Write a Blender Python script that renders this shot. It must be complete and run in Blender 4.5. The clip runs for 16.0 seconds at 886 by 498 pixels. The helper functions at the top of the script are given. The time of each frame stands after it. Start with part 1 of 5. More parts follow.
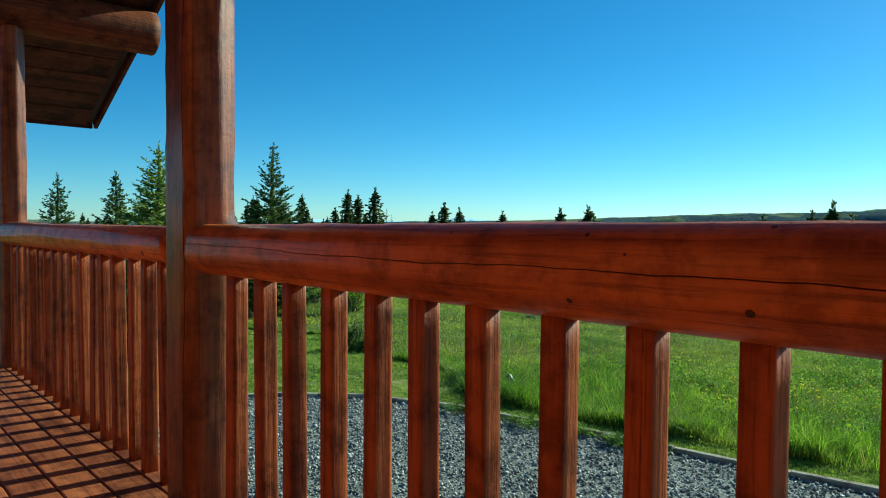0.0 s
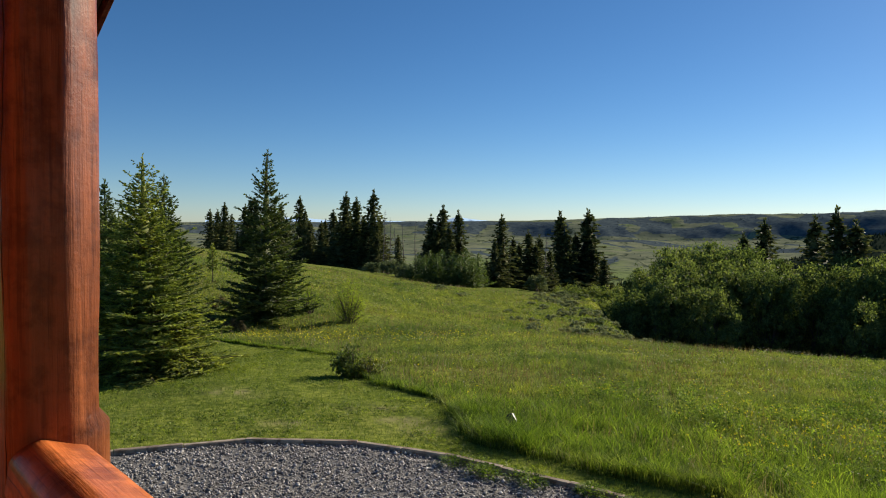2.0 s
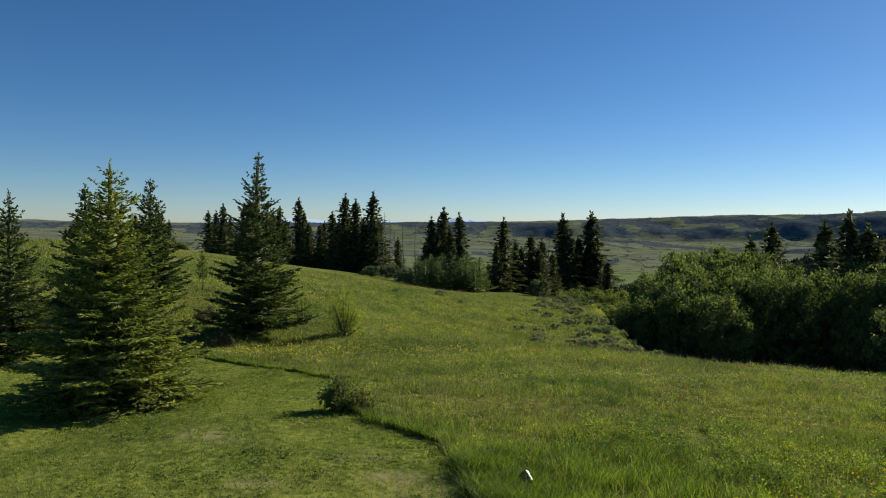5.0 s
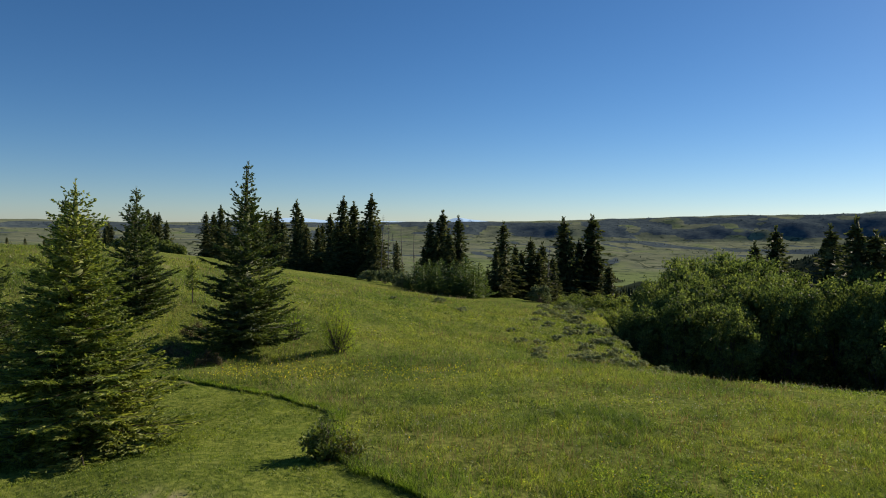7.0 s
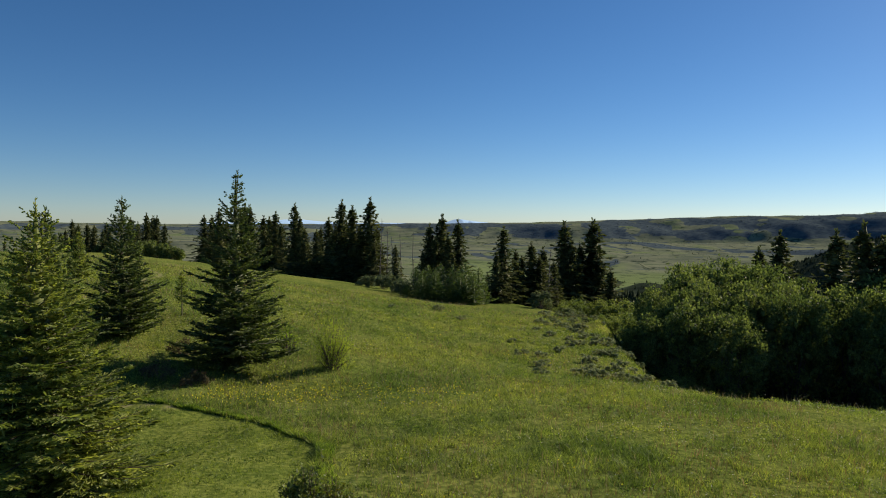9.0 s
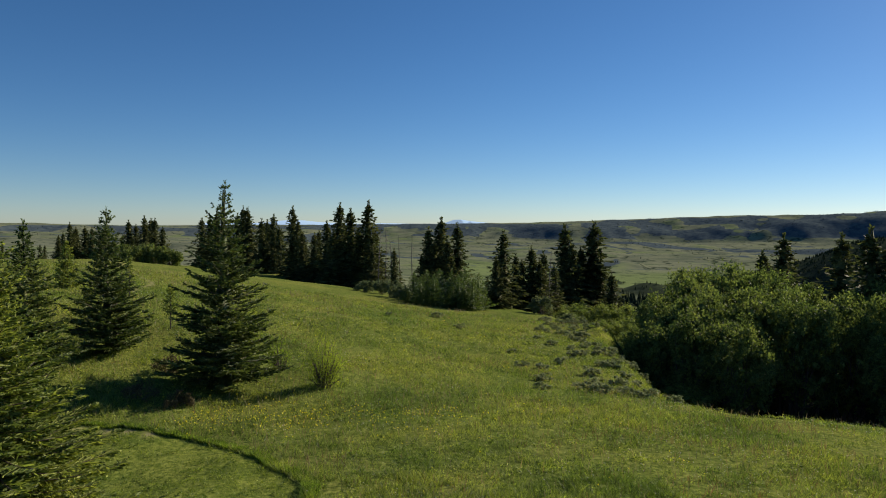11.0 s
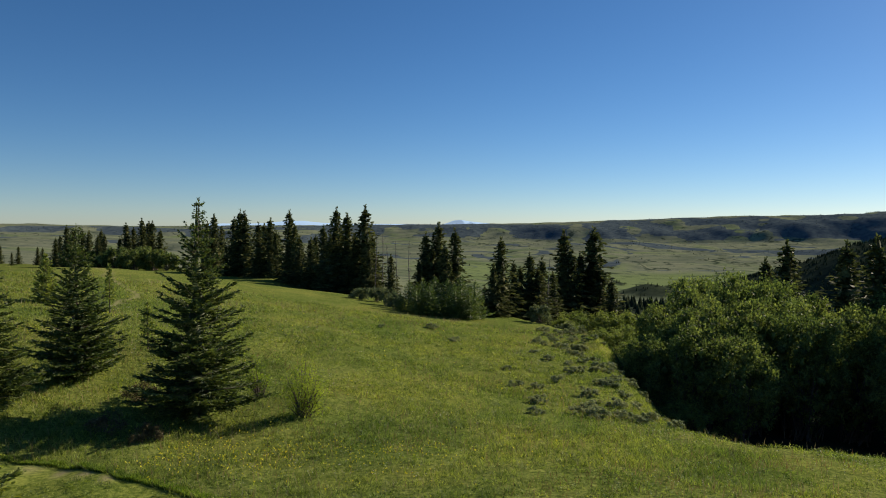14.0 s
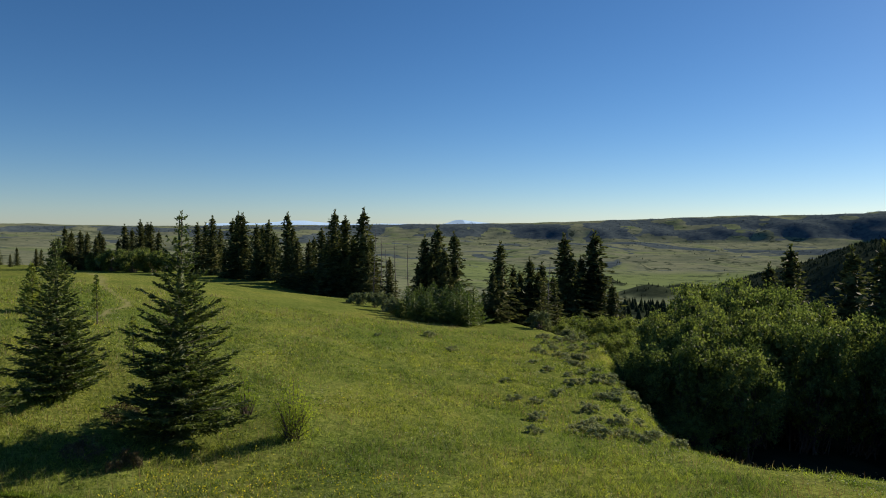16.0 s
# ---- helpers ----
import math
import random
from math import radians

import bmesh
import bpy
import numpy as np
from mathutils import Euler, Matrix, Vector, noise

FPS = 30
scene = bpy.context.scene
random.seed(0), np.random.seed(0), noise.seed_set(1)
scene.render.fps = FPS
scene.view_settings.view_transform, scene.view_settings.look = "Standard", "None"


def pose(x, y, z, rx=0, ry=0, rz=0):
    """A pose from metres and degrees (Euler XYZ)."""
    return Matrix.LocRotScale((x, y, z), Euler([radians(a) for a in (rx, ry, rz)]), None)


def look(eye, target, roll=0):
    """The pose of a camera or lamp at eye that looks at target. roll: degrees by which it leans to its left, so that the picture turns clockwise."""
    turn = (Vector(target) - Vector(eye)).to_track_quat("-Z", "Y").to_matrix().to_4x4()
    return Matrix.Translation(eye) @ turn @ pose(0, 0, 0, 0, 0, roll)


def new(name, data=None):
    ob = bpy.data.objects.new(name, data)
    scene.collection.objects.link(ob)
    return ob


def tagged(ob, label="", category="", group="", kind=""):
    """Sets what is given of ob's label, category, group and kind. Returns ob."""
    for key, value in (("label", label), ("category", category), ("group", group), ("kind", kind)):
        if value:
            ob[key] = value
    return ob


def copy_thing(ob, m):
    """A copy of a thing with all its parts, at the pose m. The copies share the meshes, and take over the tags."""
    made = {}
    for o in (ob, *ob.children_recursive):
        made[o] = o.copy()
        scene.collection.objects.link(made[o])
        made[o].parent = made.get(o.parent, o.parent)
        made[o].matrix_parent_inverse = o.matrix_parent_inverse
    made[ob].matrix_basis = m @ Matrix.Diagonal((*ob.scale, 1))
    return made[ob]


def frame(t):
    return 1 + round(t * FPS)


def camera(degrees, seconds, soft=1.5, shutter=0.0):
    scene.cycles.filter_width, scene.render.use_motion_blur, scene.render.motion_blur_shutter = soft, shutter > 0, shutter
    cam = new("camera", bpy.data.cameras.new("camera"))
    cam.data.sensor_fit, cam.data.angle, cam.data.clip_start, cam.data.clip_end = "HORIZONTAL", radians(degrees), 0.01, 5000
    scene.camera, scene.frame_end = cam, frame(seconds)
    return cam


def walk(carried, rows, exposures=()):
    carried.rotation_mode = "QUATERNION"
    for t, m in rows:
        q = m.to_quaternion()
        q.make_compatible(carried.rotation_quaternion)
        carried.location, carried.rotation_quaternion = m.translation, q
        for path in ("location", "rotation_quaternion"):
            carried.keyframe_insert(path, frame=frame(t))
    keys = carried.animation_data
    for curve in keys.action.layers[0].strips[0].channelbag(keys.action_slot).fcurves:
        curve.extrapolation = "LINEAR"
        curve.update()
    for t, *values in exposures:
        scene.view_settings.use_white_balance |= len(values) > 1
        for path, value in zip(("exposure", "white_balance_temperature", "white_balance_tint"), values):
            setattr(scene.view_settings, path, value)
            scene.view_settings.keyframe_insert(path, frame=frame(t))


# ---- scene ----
cam = camera(66.5, 16.0, 1.0)
PATH = [
    (0, (-0.059, 0.149, 3.695), (-0.056, 2.147, 3.62), 0.5),
    (0.5, (-0.068, 0.349, 3.803), (-0.063, 2.348, 3.728), 0.6),
    (1, (-0.069, 0.572, 3.912), (-0.064, 2.571, 3.838), 0.6),
    (1.5, (-0.055, 0.794, 4.025), (-0.049, 2.793, 3.951), 0.6),
    (2, (-0.03, 1.045, 4.15), (-0.024, 3.043, 4.075), 0.6),
    (2.5, (-0.018, 1.296, 4.265), (-0.012, 3.294, 4.191), 0.6),
    (3, (-0.018, 1.59, 4.359), (-0.012, 3.588, 4.286), 0.6),
    (3.5, (-0.026, 1.873, 4.34), (-0.019, 3.871, 4.266), 0.6),
    (4, (-0.053, 2.193, 4.319), (-0.047, 4.192, 4.246), 0.6),
    (6.5, (-0.052, 3.822, 4.885), (-0.047, 5.82, 4.811), 0.7),
    (7, (0.032, 4.158, 5.01), (0.038, 6.157, 4.936), 0.7),
    (7.5, (0.115, 4.482, 5.128), (0.12, 6.481, 5.055), 0.7),
    (8, (0.101, 4.787, 5.223), (0.108, 6.786, 5.152), 0.6),
    (8.5, (0.101, 5.078, 5.326), (0.107, 7.077, 5.256), 0.6),
    (9, (0.121, 5.435, 5.434), (0.127, 7.434, 5.364), 0.6),
    (11.5, (0.354, 6.905, 6.02), (0.36, 8.904, 5.951), 0.4),
    (12, (0.479, 7.187, 6.139), (0.485, 9.186, 6.07), 0.4),
    (12.5, (0.564, 7.453, 6.266), (0.57, 9.452, 6.197), 0.4),
    (13, (0.669, 7.686, 6.387), (0.673, 9.685, 6.318), 0.4),
    (13.5, (0.749, 7.924, 6.532), (0.752, 9.923, 6.463), 0.4),
    (14, (0.807, 8.199, 6.646), (0.81, 10.198, 6.578), 0.4),
    (14.5, (0.884, 8.475, 6.772), (0.887, 10.474, 6.704), 0.4),
    (15, (0.958, 8.77, 6.911), (0.961, 10.769, 6.842), 0.4),
    (15.5, (0.968, 9.076, 7.055), (0.972, 11.075, 6.987), 0.5),
    (16, (1.047, 9.336, 7.183), (1.048, 11.335, 7.114), 0.4),
]
walk(cam, [(t, look(eye, target, roll)) for t, eye, target, roll in PATH],
     [(0.0, 0.52, 5250, -30), (0.5, 0.46, 5700, -7), (1.0, 0.41, 6200, 6), (1.5, 0.34, 6500, 8), (2.0, 0.24, 6650, 9), (3.0, 0.10, 6400, 9), (4.0, 0.08, 6350, 9), (6.5, 0.08, 6550, 11), (16.0, 0.11, 6600, 11)])

# ---- light ----
SUN_AZ, SUN_EL = 53.0, 26.5      # degrees to the right of +y, and above the horizon
to_sun = Vector((math.sin(radians(SUN_AZ)) * math.cos(radians(SUN_EL)), math.cos(radians(SUN_AZ)) * math.cos(radians(SUN_EL)), math.sin(radians(SUN_EL))))
world = bpy.data.worlds.new("world")
scene.world = world
world.use_nodes = True
wt = world.node_tree
sky = wt.nodes.new("ShaderNodeTexSky")
sky.sky_type = "NISHITA"
sky.sun_disc = False
sky.sun_elevation = radians(SUN_EL)
sky.sun_rotation = radians(SUN_AZ)
sky.altitude = 3700
sky.air_density = 1.22
sky.dust_density = 2.1
sky.ozone_density = 4.95
wt.nodes["Background"].inputs["Strength"].default_value = 0.083
clear = wt.nodes.new("ShaderNodeHueSaturation")      # the deep blue of dry mountain air
clear.inputs["Saturation"].default_value = 1.15
wt.links.new(sky.outputs[0], clear.inputs["Color"])
wt.links.new(clear.outputs[0], wt.nodes["Background"].inputs["Color"])
lamp = bpy.data.lights.new("sun", "SUN")
lamp.energy, lamp.angle, lamp.color = 5.2, radians(0.53), (1.0, 0.88, 0.70)
sun = new("sun", lamp)
sun.matrix_world = look(to_sun * 50, (0, 0, 0))


# ---- materials ----
def material(name):
    m = bpy.data.materials.new(name)
    m.use_nodes = True
    t = m.node_tree
    return m, t, t.nodes["Principled BSDF"]


def node(t, kind, **sets):
    n = t.nodes.new(kind)
    for k, v in sets.items():
        n.inputs[k.replace("_", " ")].default_value = v
    return n


def ramp(t, source, stops):
    r = t.nodes.new("ShaderNodeValToRGB")
    while len(r.color_ramp.elements) < len(stops):
        r.color_ramp.elements.new(0.5)
    for e, (p, c) in zip(r.color_ramp.elements, stops):
        e.position, e.color = p, (*c, 1)
    t.links.new(source, r.inputs[0])
    return r.outputs[0]


def noise_on(t, coord, scale, detail=4.0, rough=0.55, stretch=None):
    if stretch:
        mp = t.nodes.new("ShaderNodeMapping")
        mp.inputs["Scale"].default_value = stretch
        t.links.new(coord, mp.inputs["Vector"])
        coord = mp.outputs[0]
    n = node(t, "ShaderNodeTexNoise", Scale=scale, Detail=detail, Roughness=rough)
    t.links.new(coord, n.inputs["Vector"])
    return n.outputs["Fac"]


def blend(t, fac, a, b, mode="MIX"):
    m = t.nodes.new("ShaderNodeMix")
    m.data_type, m.blend_type = "RGBA", mode
    for sock, v in ((m.inputs["Factor"], fac), (m.inputs["A"], a), (m.inputs["B"], b)):
        if isinstance(v, (int, float)):
            sock.default_value = v
        elif isinstance(v, tuple):
            sock.default_value = (*v, 1)
        else:
            t.links.new(v, sock)
    return m.outputs["Result"]


def bump(t, bsdf, height, strength, distance):
    b = node(t, "ShaderNodeBump", Strength=strength, Distance=distance)
    t.links.new(height, b.inputs["Height"])
    t.links.new(b.outputs[0], bsdf.inputs["Normal"])


def stained_wood(name, dark, light, rough, along="z", coat=0.25, stained=0.85):
    m, t, b = material(name)
    co = t.nodes.new("ShaderNodeTexCoord").outputs["Object"]
    info = t.nodes.new("ShaderNodeObjectInfo").outputs["Random"]
    off = t.nodes.new("ShaderNodeVectorMath")
    off.operation = "ADD"
    t.links.new(co, off.inputs[0])
    t.links.new(info, off.inputs[1])
    co = off.outputs[0]
    s = {"z": (22, 22, 1.1), "x": (1.1, 22, 22)}[along]
    s2 = {"z": (5, 5, 0.5), "x": (0.5, 5, 5)}[along]
    s3 = {"z": (90, 90, 3), "x": (3, 90, 90)}[along]
    grain = noise_on(t, co, 1.0, 6, 0.6, s)
    broad = noise_on(t, co, 1.0, 3, 0.5, s2)
    fine = noise_on(t, co, 1.0, 4, 0.65, s3)
    c = ramp(t, grain, [(0.30, dark), (0.50, tuple(0.45 * a + 0.55 * b_ for a, b_ in zip(dark, light))), (0.70, light)])
    c2 = blend(t, 0.8, c, ramp(t, broad, [(0.36, (0.68, 0.62, 0.60)), (0.60, (1.05, 1.05, 1.05))]), "MULTIPLY")
    c3 = blend(t, 0.5, c2, ramp(t, fine, [(0.37, (0.25, 0.20, 0.20)), (0.47, (1, 1, 1))]), "MULTIPLY")
    blot = noise_on(t, co, 9.0, 7, 0.68)
    c3 = blend(t, 0.75, c3, ramp(t, blot, [(0.38, (0.5, 0.42, 0.4)), (0.50, (1.0, 1.0, 1.0)), (0.62, (1.2, 1.15, 1.1))]), "MULTIPLY")
    stain = noise_on(t, co, 2.6, 7, 0.66)
    c3 = blend(t, stained, c3, ramp(t, stain, [(0.37, (0.20, 0.14, 0.12)), (0.46, (1, 1, 1))]), "MULTIPLY")
    t.links.new(c3, b.inputs["Base Color"])
    r = t.nodes.new("ShaderNodeMapRange")
    r.inputs["To Min"].default_value, r.inputs["To Max"].default_value = rough - 0.1, rough + 0.15
    t.links.new(broad, r.inputs["Value"])
    t.links.new(r.outputs[0], b.inputs["Roughness"])
    b.inputs["Coat Weight"].default_value = coat
    b.inputs["Coat Roughness"].default_value = 0.22
    b.inputs["Specular IOR Level"].default_value = 0.16
    bump(t, b, blend(t, 0.5, blend(t, 0.4, grain, fine), blot), 1.0, 0.012)
    return m


# one red stain: posts coloured darker for shade, rails lighter for bounced sun
LOG = stained_wood("stained_log_shaded", (0.14, 0.036, 0.013), (0.32, 0.092, 0.03), 0.44, "z", 0.5, 0.6)
BEAM = stained_wood("stained_beam", (0.11, 0.028, 0.012), (0.27, 0.075, 0.026), 0.62, "z", 0.0)
RAIL = stained_wood("stained_rail_lit", (0.46, 0.11, 0.032), (0.80, 0.24, 0.062), 0.5, "z", 0.3, 0.35)
SLAT = stained_wood("stained_slat", (0.24, 0.054, 0.018), (0.50, 0.13, 0.038), 0.55, "z", 0.05, 0.55)
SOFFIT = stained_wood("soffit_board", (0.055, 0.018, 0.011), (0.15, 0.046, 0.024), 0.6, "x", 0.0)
DECK = stained_wood("deck_board", (0.21, 0.058, 0.026), (0.38, 0.125, 0.05), 0.6, "x", 0.0, 0.6)
TIMBER = stained_wood("edging_timber", (0.28, 0.235, 0.175), (0.52, 0.45, 0.35), 0.85, "x", 0.0, 0.4)


def plain(name, colour, rough=0.7, vary=0.3, scale=4.0, metal=0.0):
    m, t, b = material(name)
    co = t.nodes.new("ShaderNodeTexCoord").outputs["Object"]
    n = noise_on(t, co, scale, 5)
    lo, hi = tuple(v * (1 - vary) for v in colour), tuple(min(1, v * (1 + vary)) for v in colour)
    t.links.new(ramp(t, n, [(0.3, lo), (0.7, hi)]), b.inputs["Base Color"])
    b.inputs["Roughness"].default_value, b.inputs["Metallic"].default_value = rough, metal
    bump(t, b, n, 0.4, 0.01)
    return m


KNOT_AND_SHADE = plain("knot_wood_crack_shade", (0.05, 0.014, 0.007), 0.55)
LAMP_BLACK = plain("black_lamp_paint", (0.018, 0.018, 0.02), 0.4)
METAL = plain("roof_flashing", (0.05, 0.035, 0.03), 0.5, 0.2, 3, 0.6)
SHINGLE = plain("roofing", (0.07, 0.055, 0.05), 0.9)
BARK = plain("bark", (0.11, 0.085, 0.065), 0.95, 0.5, 9)
DEADWOOD = plain("dead_wood", (0.19, 0.165, 0.15), 0.95, 0.4, 6)


# drifts of lusher and drier growth over the meadow
DRIFT = [(0.38, (0.66, 0.78, 0.66)), (0.50, (1.0, 1.0, 1.0)), (0.62, (1.18, 1.10, 0.95))]


def leafy(name, dark, light, glow, sheen=0.35, alight=0.5, drift=0.0):
    """Leaves, needles and blades: a matt face, light that comes through from behind, and a little gloss."""
    m, t, b = material(name)
    rnd = t.nodes.new("ShaderNodeNewGeometry").outputs["Random Per Island"]
    co = t.nodes.new("ShaderNodeNewGeometry").outputs["Position"]
    patch = noise_on(t, co, 0.35, 3)
    c = ramp(t, rnd, [(0.0, dark), (1.0, light)])
    c = blend(t, 0.8, c, ramp(t, patch, [(0.35, (0.62, 0.70, 0.62)), (0.65, (1.2, 1.12, 1.0))]), "MULTIPLY")
    c = blend(t, 0.7, c, ramp(t, noise_on(t, co, 1.7, 4, 0.65), [(0.34, (0.42, 0.5, 0.46)), (0.64, (1.38, 1.3, 1.14))]), "MULTIPLY")
    if drift:
        c = blend(t, drift, c, ramp(t, noise_on(t, co, 0.17, 6, 0.62), DRIFT), "MULTIPLY")
    t.links.new(c, b.inputs["Base Color"])
    b.inputs["Roughness"].default_value = 0.55
    b.inputs["Specular IOR Level"].default_value = sheen
    tr = t.nodes.new("ShaderNodeBsdfTranslucent")
    t.links.new(blend(t, 1.0, c, glow, "MULTIPLY"), tr.inputs["Color"])
    mx = t.nodes.new("ShaderNodeMixShader")
    mx.inputs[0].default_value = alight
    t.links.new(b.outputs[0], mx.inputs[1])
    t.links.new(tr.outputs[0], mx.inputs[2])
    t.links.new(mx.outputs[0], t.nodes["Material Output"].inputs["Surface"])
    return m


NEEDLE = leafy("spruce_needles", (0.032, 0.056, 0.025), (0.20, 0.245, 0.09), (1.25, 1.35, 0.65), 0.2, 0.3)
PALE_NEEDLE = leafy("pale_spruce_needles", (0.07, 0.11, 0.04), (0.42, 0.47, 0.145), (1.3, 1.35, 0.62), 0.2, 0.4)
FAR_NEEDLE = leafy("far_spruce_needles", (0.04, 0.055, 0.03), (0.18, 0.19, 0.088), (1.2, 1.3, 0.8), 0.04, 0.28)
SAPLING = leafy("young_needles", (0.06, 0.10, 0.035), (0.17, 0.23, 0.08), (1.3, 1.4, 0.7), 0.3, 0.35)
WOODS = leafy("far_woods_needles", (0.02, 0.032, 0.02), (0.06, 0.075, 0.045), (1.1, 1.2, 0.8), 0.0, 0.15)
# lighter version of the willow leaf, with sun on the low shrubs coloured in
SUNLIT_WILLOW = leafy("sunlit_willow_leaves", (0.12, 0.16, 0.06), (0.34, 0.40, 0.15), (1.2, 1.3, 0.65), 0.1, 0.46)
WILLOW = leafy("willow_leaves", (0.075, 0.105, 0.045), (0.25, 0.30, 0.12), (1.2, 1.3, 0.65), 0.08, 0.44)
GREYLEAF = leafy("grey_green_leaves", (0.11, 0.14, 0.085), (0.26, 0.30, 0.19), (1.1, 1.15, 0.8), 0.1, 0.4)
BUSH = leafy("bush_leaves", (0.17, 0.23, 0.05), (0.34, 0.42, 0.10), (1.35, 1.4, 0.5), 0.2, 0.6)
ROSE = leafy("dark_bush_leaves", (0.06, 0.095, 0.026), (0.19, 0.24, 0.065), (1.3, 1.3, 0.6), 0.3, 0.35)
HIP = leafy("yellowing_leaves", (0.09, 0.12, 0.03), (0.23, 0.25, 0.065), (1.3, 1.2, 0.5), 0.3, 0.4)
SAGE = leafy("sage_leaves", (0.21, 0.24, 0.13), (0.40, 0.44, 0.27), (1.0, 1.05, 0.8), 0.1, 0.4)
BRUSH = leafy("dry_leaves", (0.09, 0.078, 0.05), (0.2, 0.17, 0.11), (1.1, 1.0, 0.7), 0.1, 0.3)
GRASS = leafy("meadow_blades", (0.042, 0.08, 0.022), (0.39, 0.45, 0.135), (1.3, 1.4, 0.58), 0.25, 0.45, 0.6)
TALL = leafy("tall_blades", (0.03, 0.07, 0.016), (0.32, 0.42, 0.10), (1.35, 1.5, 0.52), 0.12, 0.5)
LAWN = leafy("mown_blades", (0.09, 0.14, 0.032), (0.31, 0.37, 0.095), (1.3, 1.4, 0.52), 0.25, 0.42)
STRAW = leafy("dry_stems", (0.20, 0.17, 0.09), (0.38, 0.33, 0.2), (1.1, 1.05, 0.8), 0.2, 0.35)
RUDDY = leafy("ruddy_stems", (0.13, 0.085, 0.05), (0.30, 0.19, 0.12), (1.1, 0.95, 0.7), 0.1, 0.35)
PETAL = leafy("yellow_petals", (0.74, 0.67, 0.05), (0.88, 0.82, 0.10), (1.1, 1.05, 0.4), 0.2, 0.3)
WHITE = leafy("white_seed_heads", (0.5, 0.5, 0.46), (0.75, 0.75, 0.7), (1, 1, 1), 0.2, 0.3)


def gravel_material(name):
    m, t, b = material(name)
    rnd = t.nodes.new("ShaderNodeNewGeometry").outputs["Random Per Island"]
    co = t.nodes.new("ShaderNodeNewGeometry").outputs["Position"]
    n = noise_on(t, co, 60, 4)
    c = ramp(t, rnd, [(0.0, (0.12, 0.115, 0.112)), (0.5, (0.29, 0.28, 0.268)), (0.85, (0.48, 0.46, 0.44)), (1.0, (0.66, 0.63, 0.6))])
    c = blend(t, 0.5, c, ramp(t, n, [(0.3, (0.6, 0.6, 0.6)), (0.7, (1.1, 1.1, 1.1))]), "MULTIPLY")
    t.links.new(c, b.inputs["Base Color"])
    b.inputs["Roughness"].default_value = 0.8
    return m


STONE = gravel_material("gravel_stones")


def gravel_bed():
    """Packed small stone between and beyond the loose pieces."""
    m, t, b = material("gravel_bed")
    co = t.nodes.new("ShaderNodeNewGeometry").outputs["Position"]
    cell = node(t, "ShaderNodeTexVoronoi", Scale=34.0)
    t.links.new(co, cell.inputs["Vector"])
    grey = t.nodes.new("ShaderNodeSeparateColor")
    t.links.new(cell.outputs["Color"], grey.inputs[0])
    c = ramp(t, grey.outputs[0], [(0.0, (0.085, 0.082, 0.08)), (0.5, (0.20, 0.193, 0.185)), (0.9, (0.33, 0.317, 0.303)), (1.0, (0.46, 0.44, 0.42))])
    # gaps between stones coloured darker, for dust and for their shade
    c = blend(t, 0.5, c, ramp(t, cell.outputs["Distance"], [(0.3, (1, 1, 1)), (0.62, (0.4, 0.4, 0.4))]), "MULTIPLY")
    c = blend(t, 0.5, c, ramp(t, noise_on(t, co, 1.3, 4), [(0.3, (0.7, 0.7, 0.7)), (0.7, (1.1, 1.08, 1.05))]), "MULTIPLY")
    t.links.new(c, b.inputs["Base Color"])
    b.inputs["Roughness"].default_value = 0.9
    bump(t, b, cell.outputs["Distance"], 0.6, -0.01)
    return m


BED = gravel_bed()


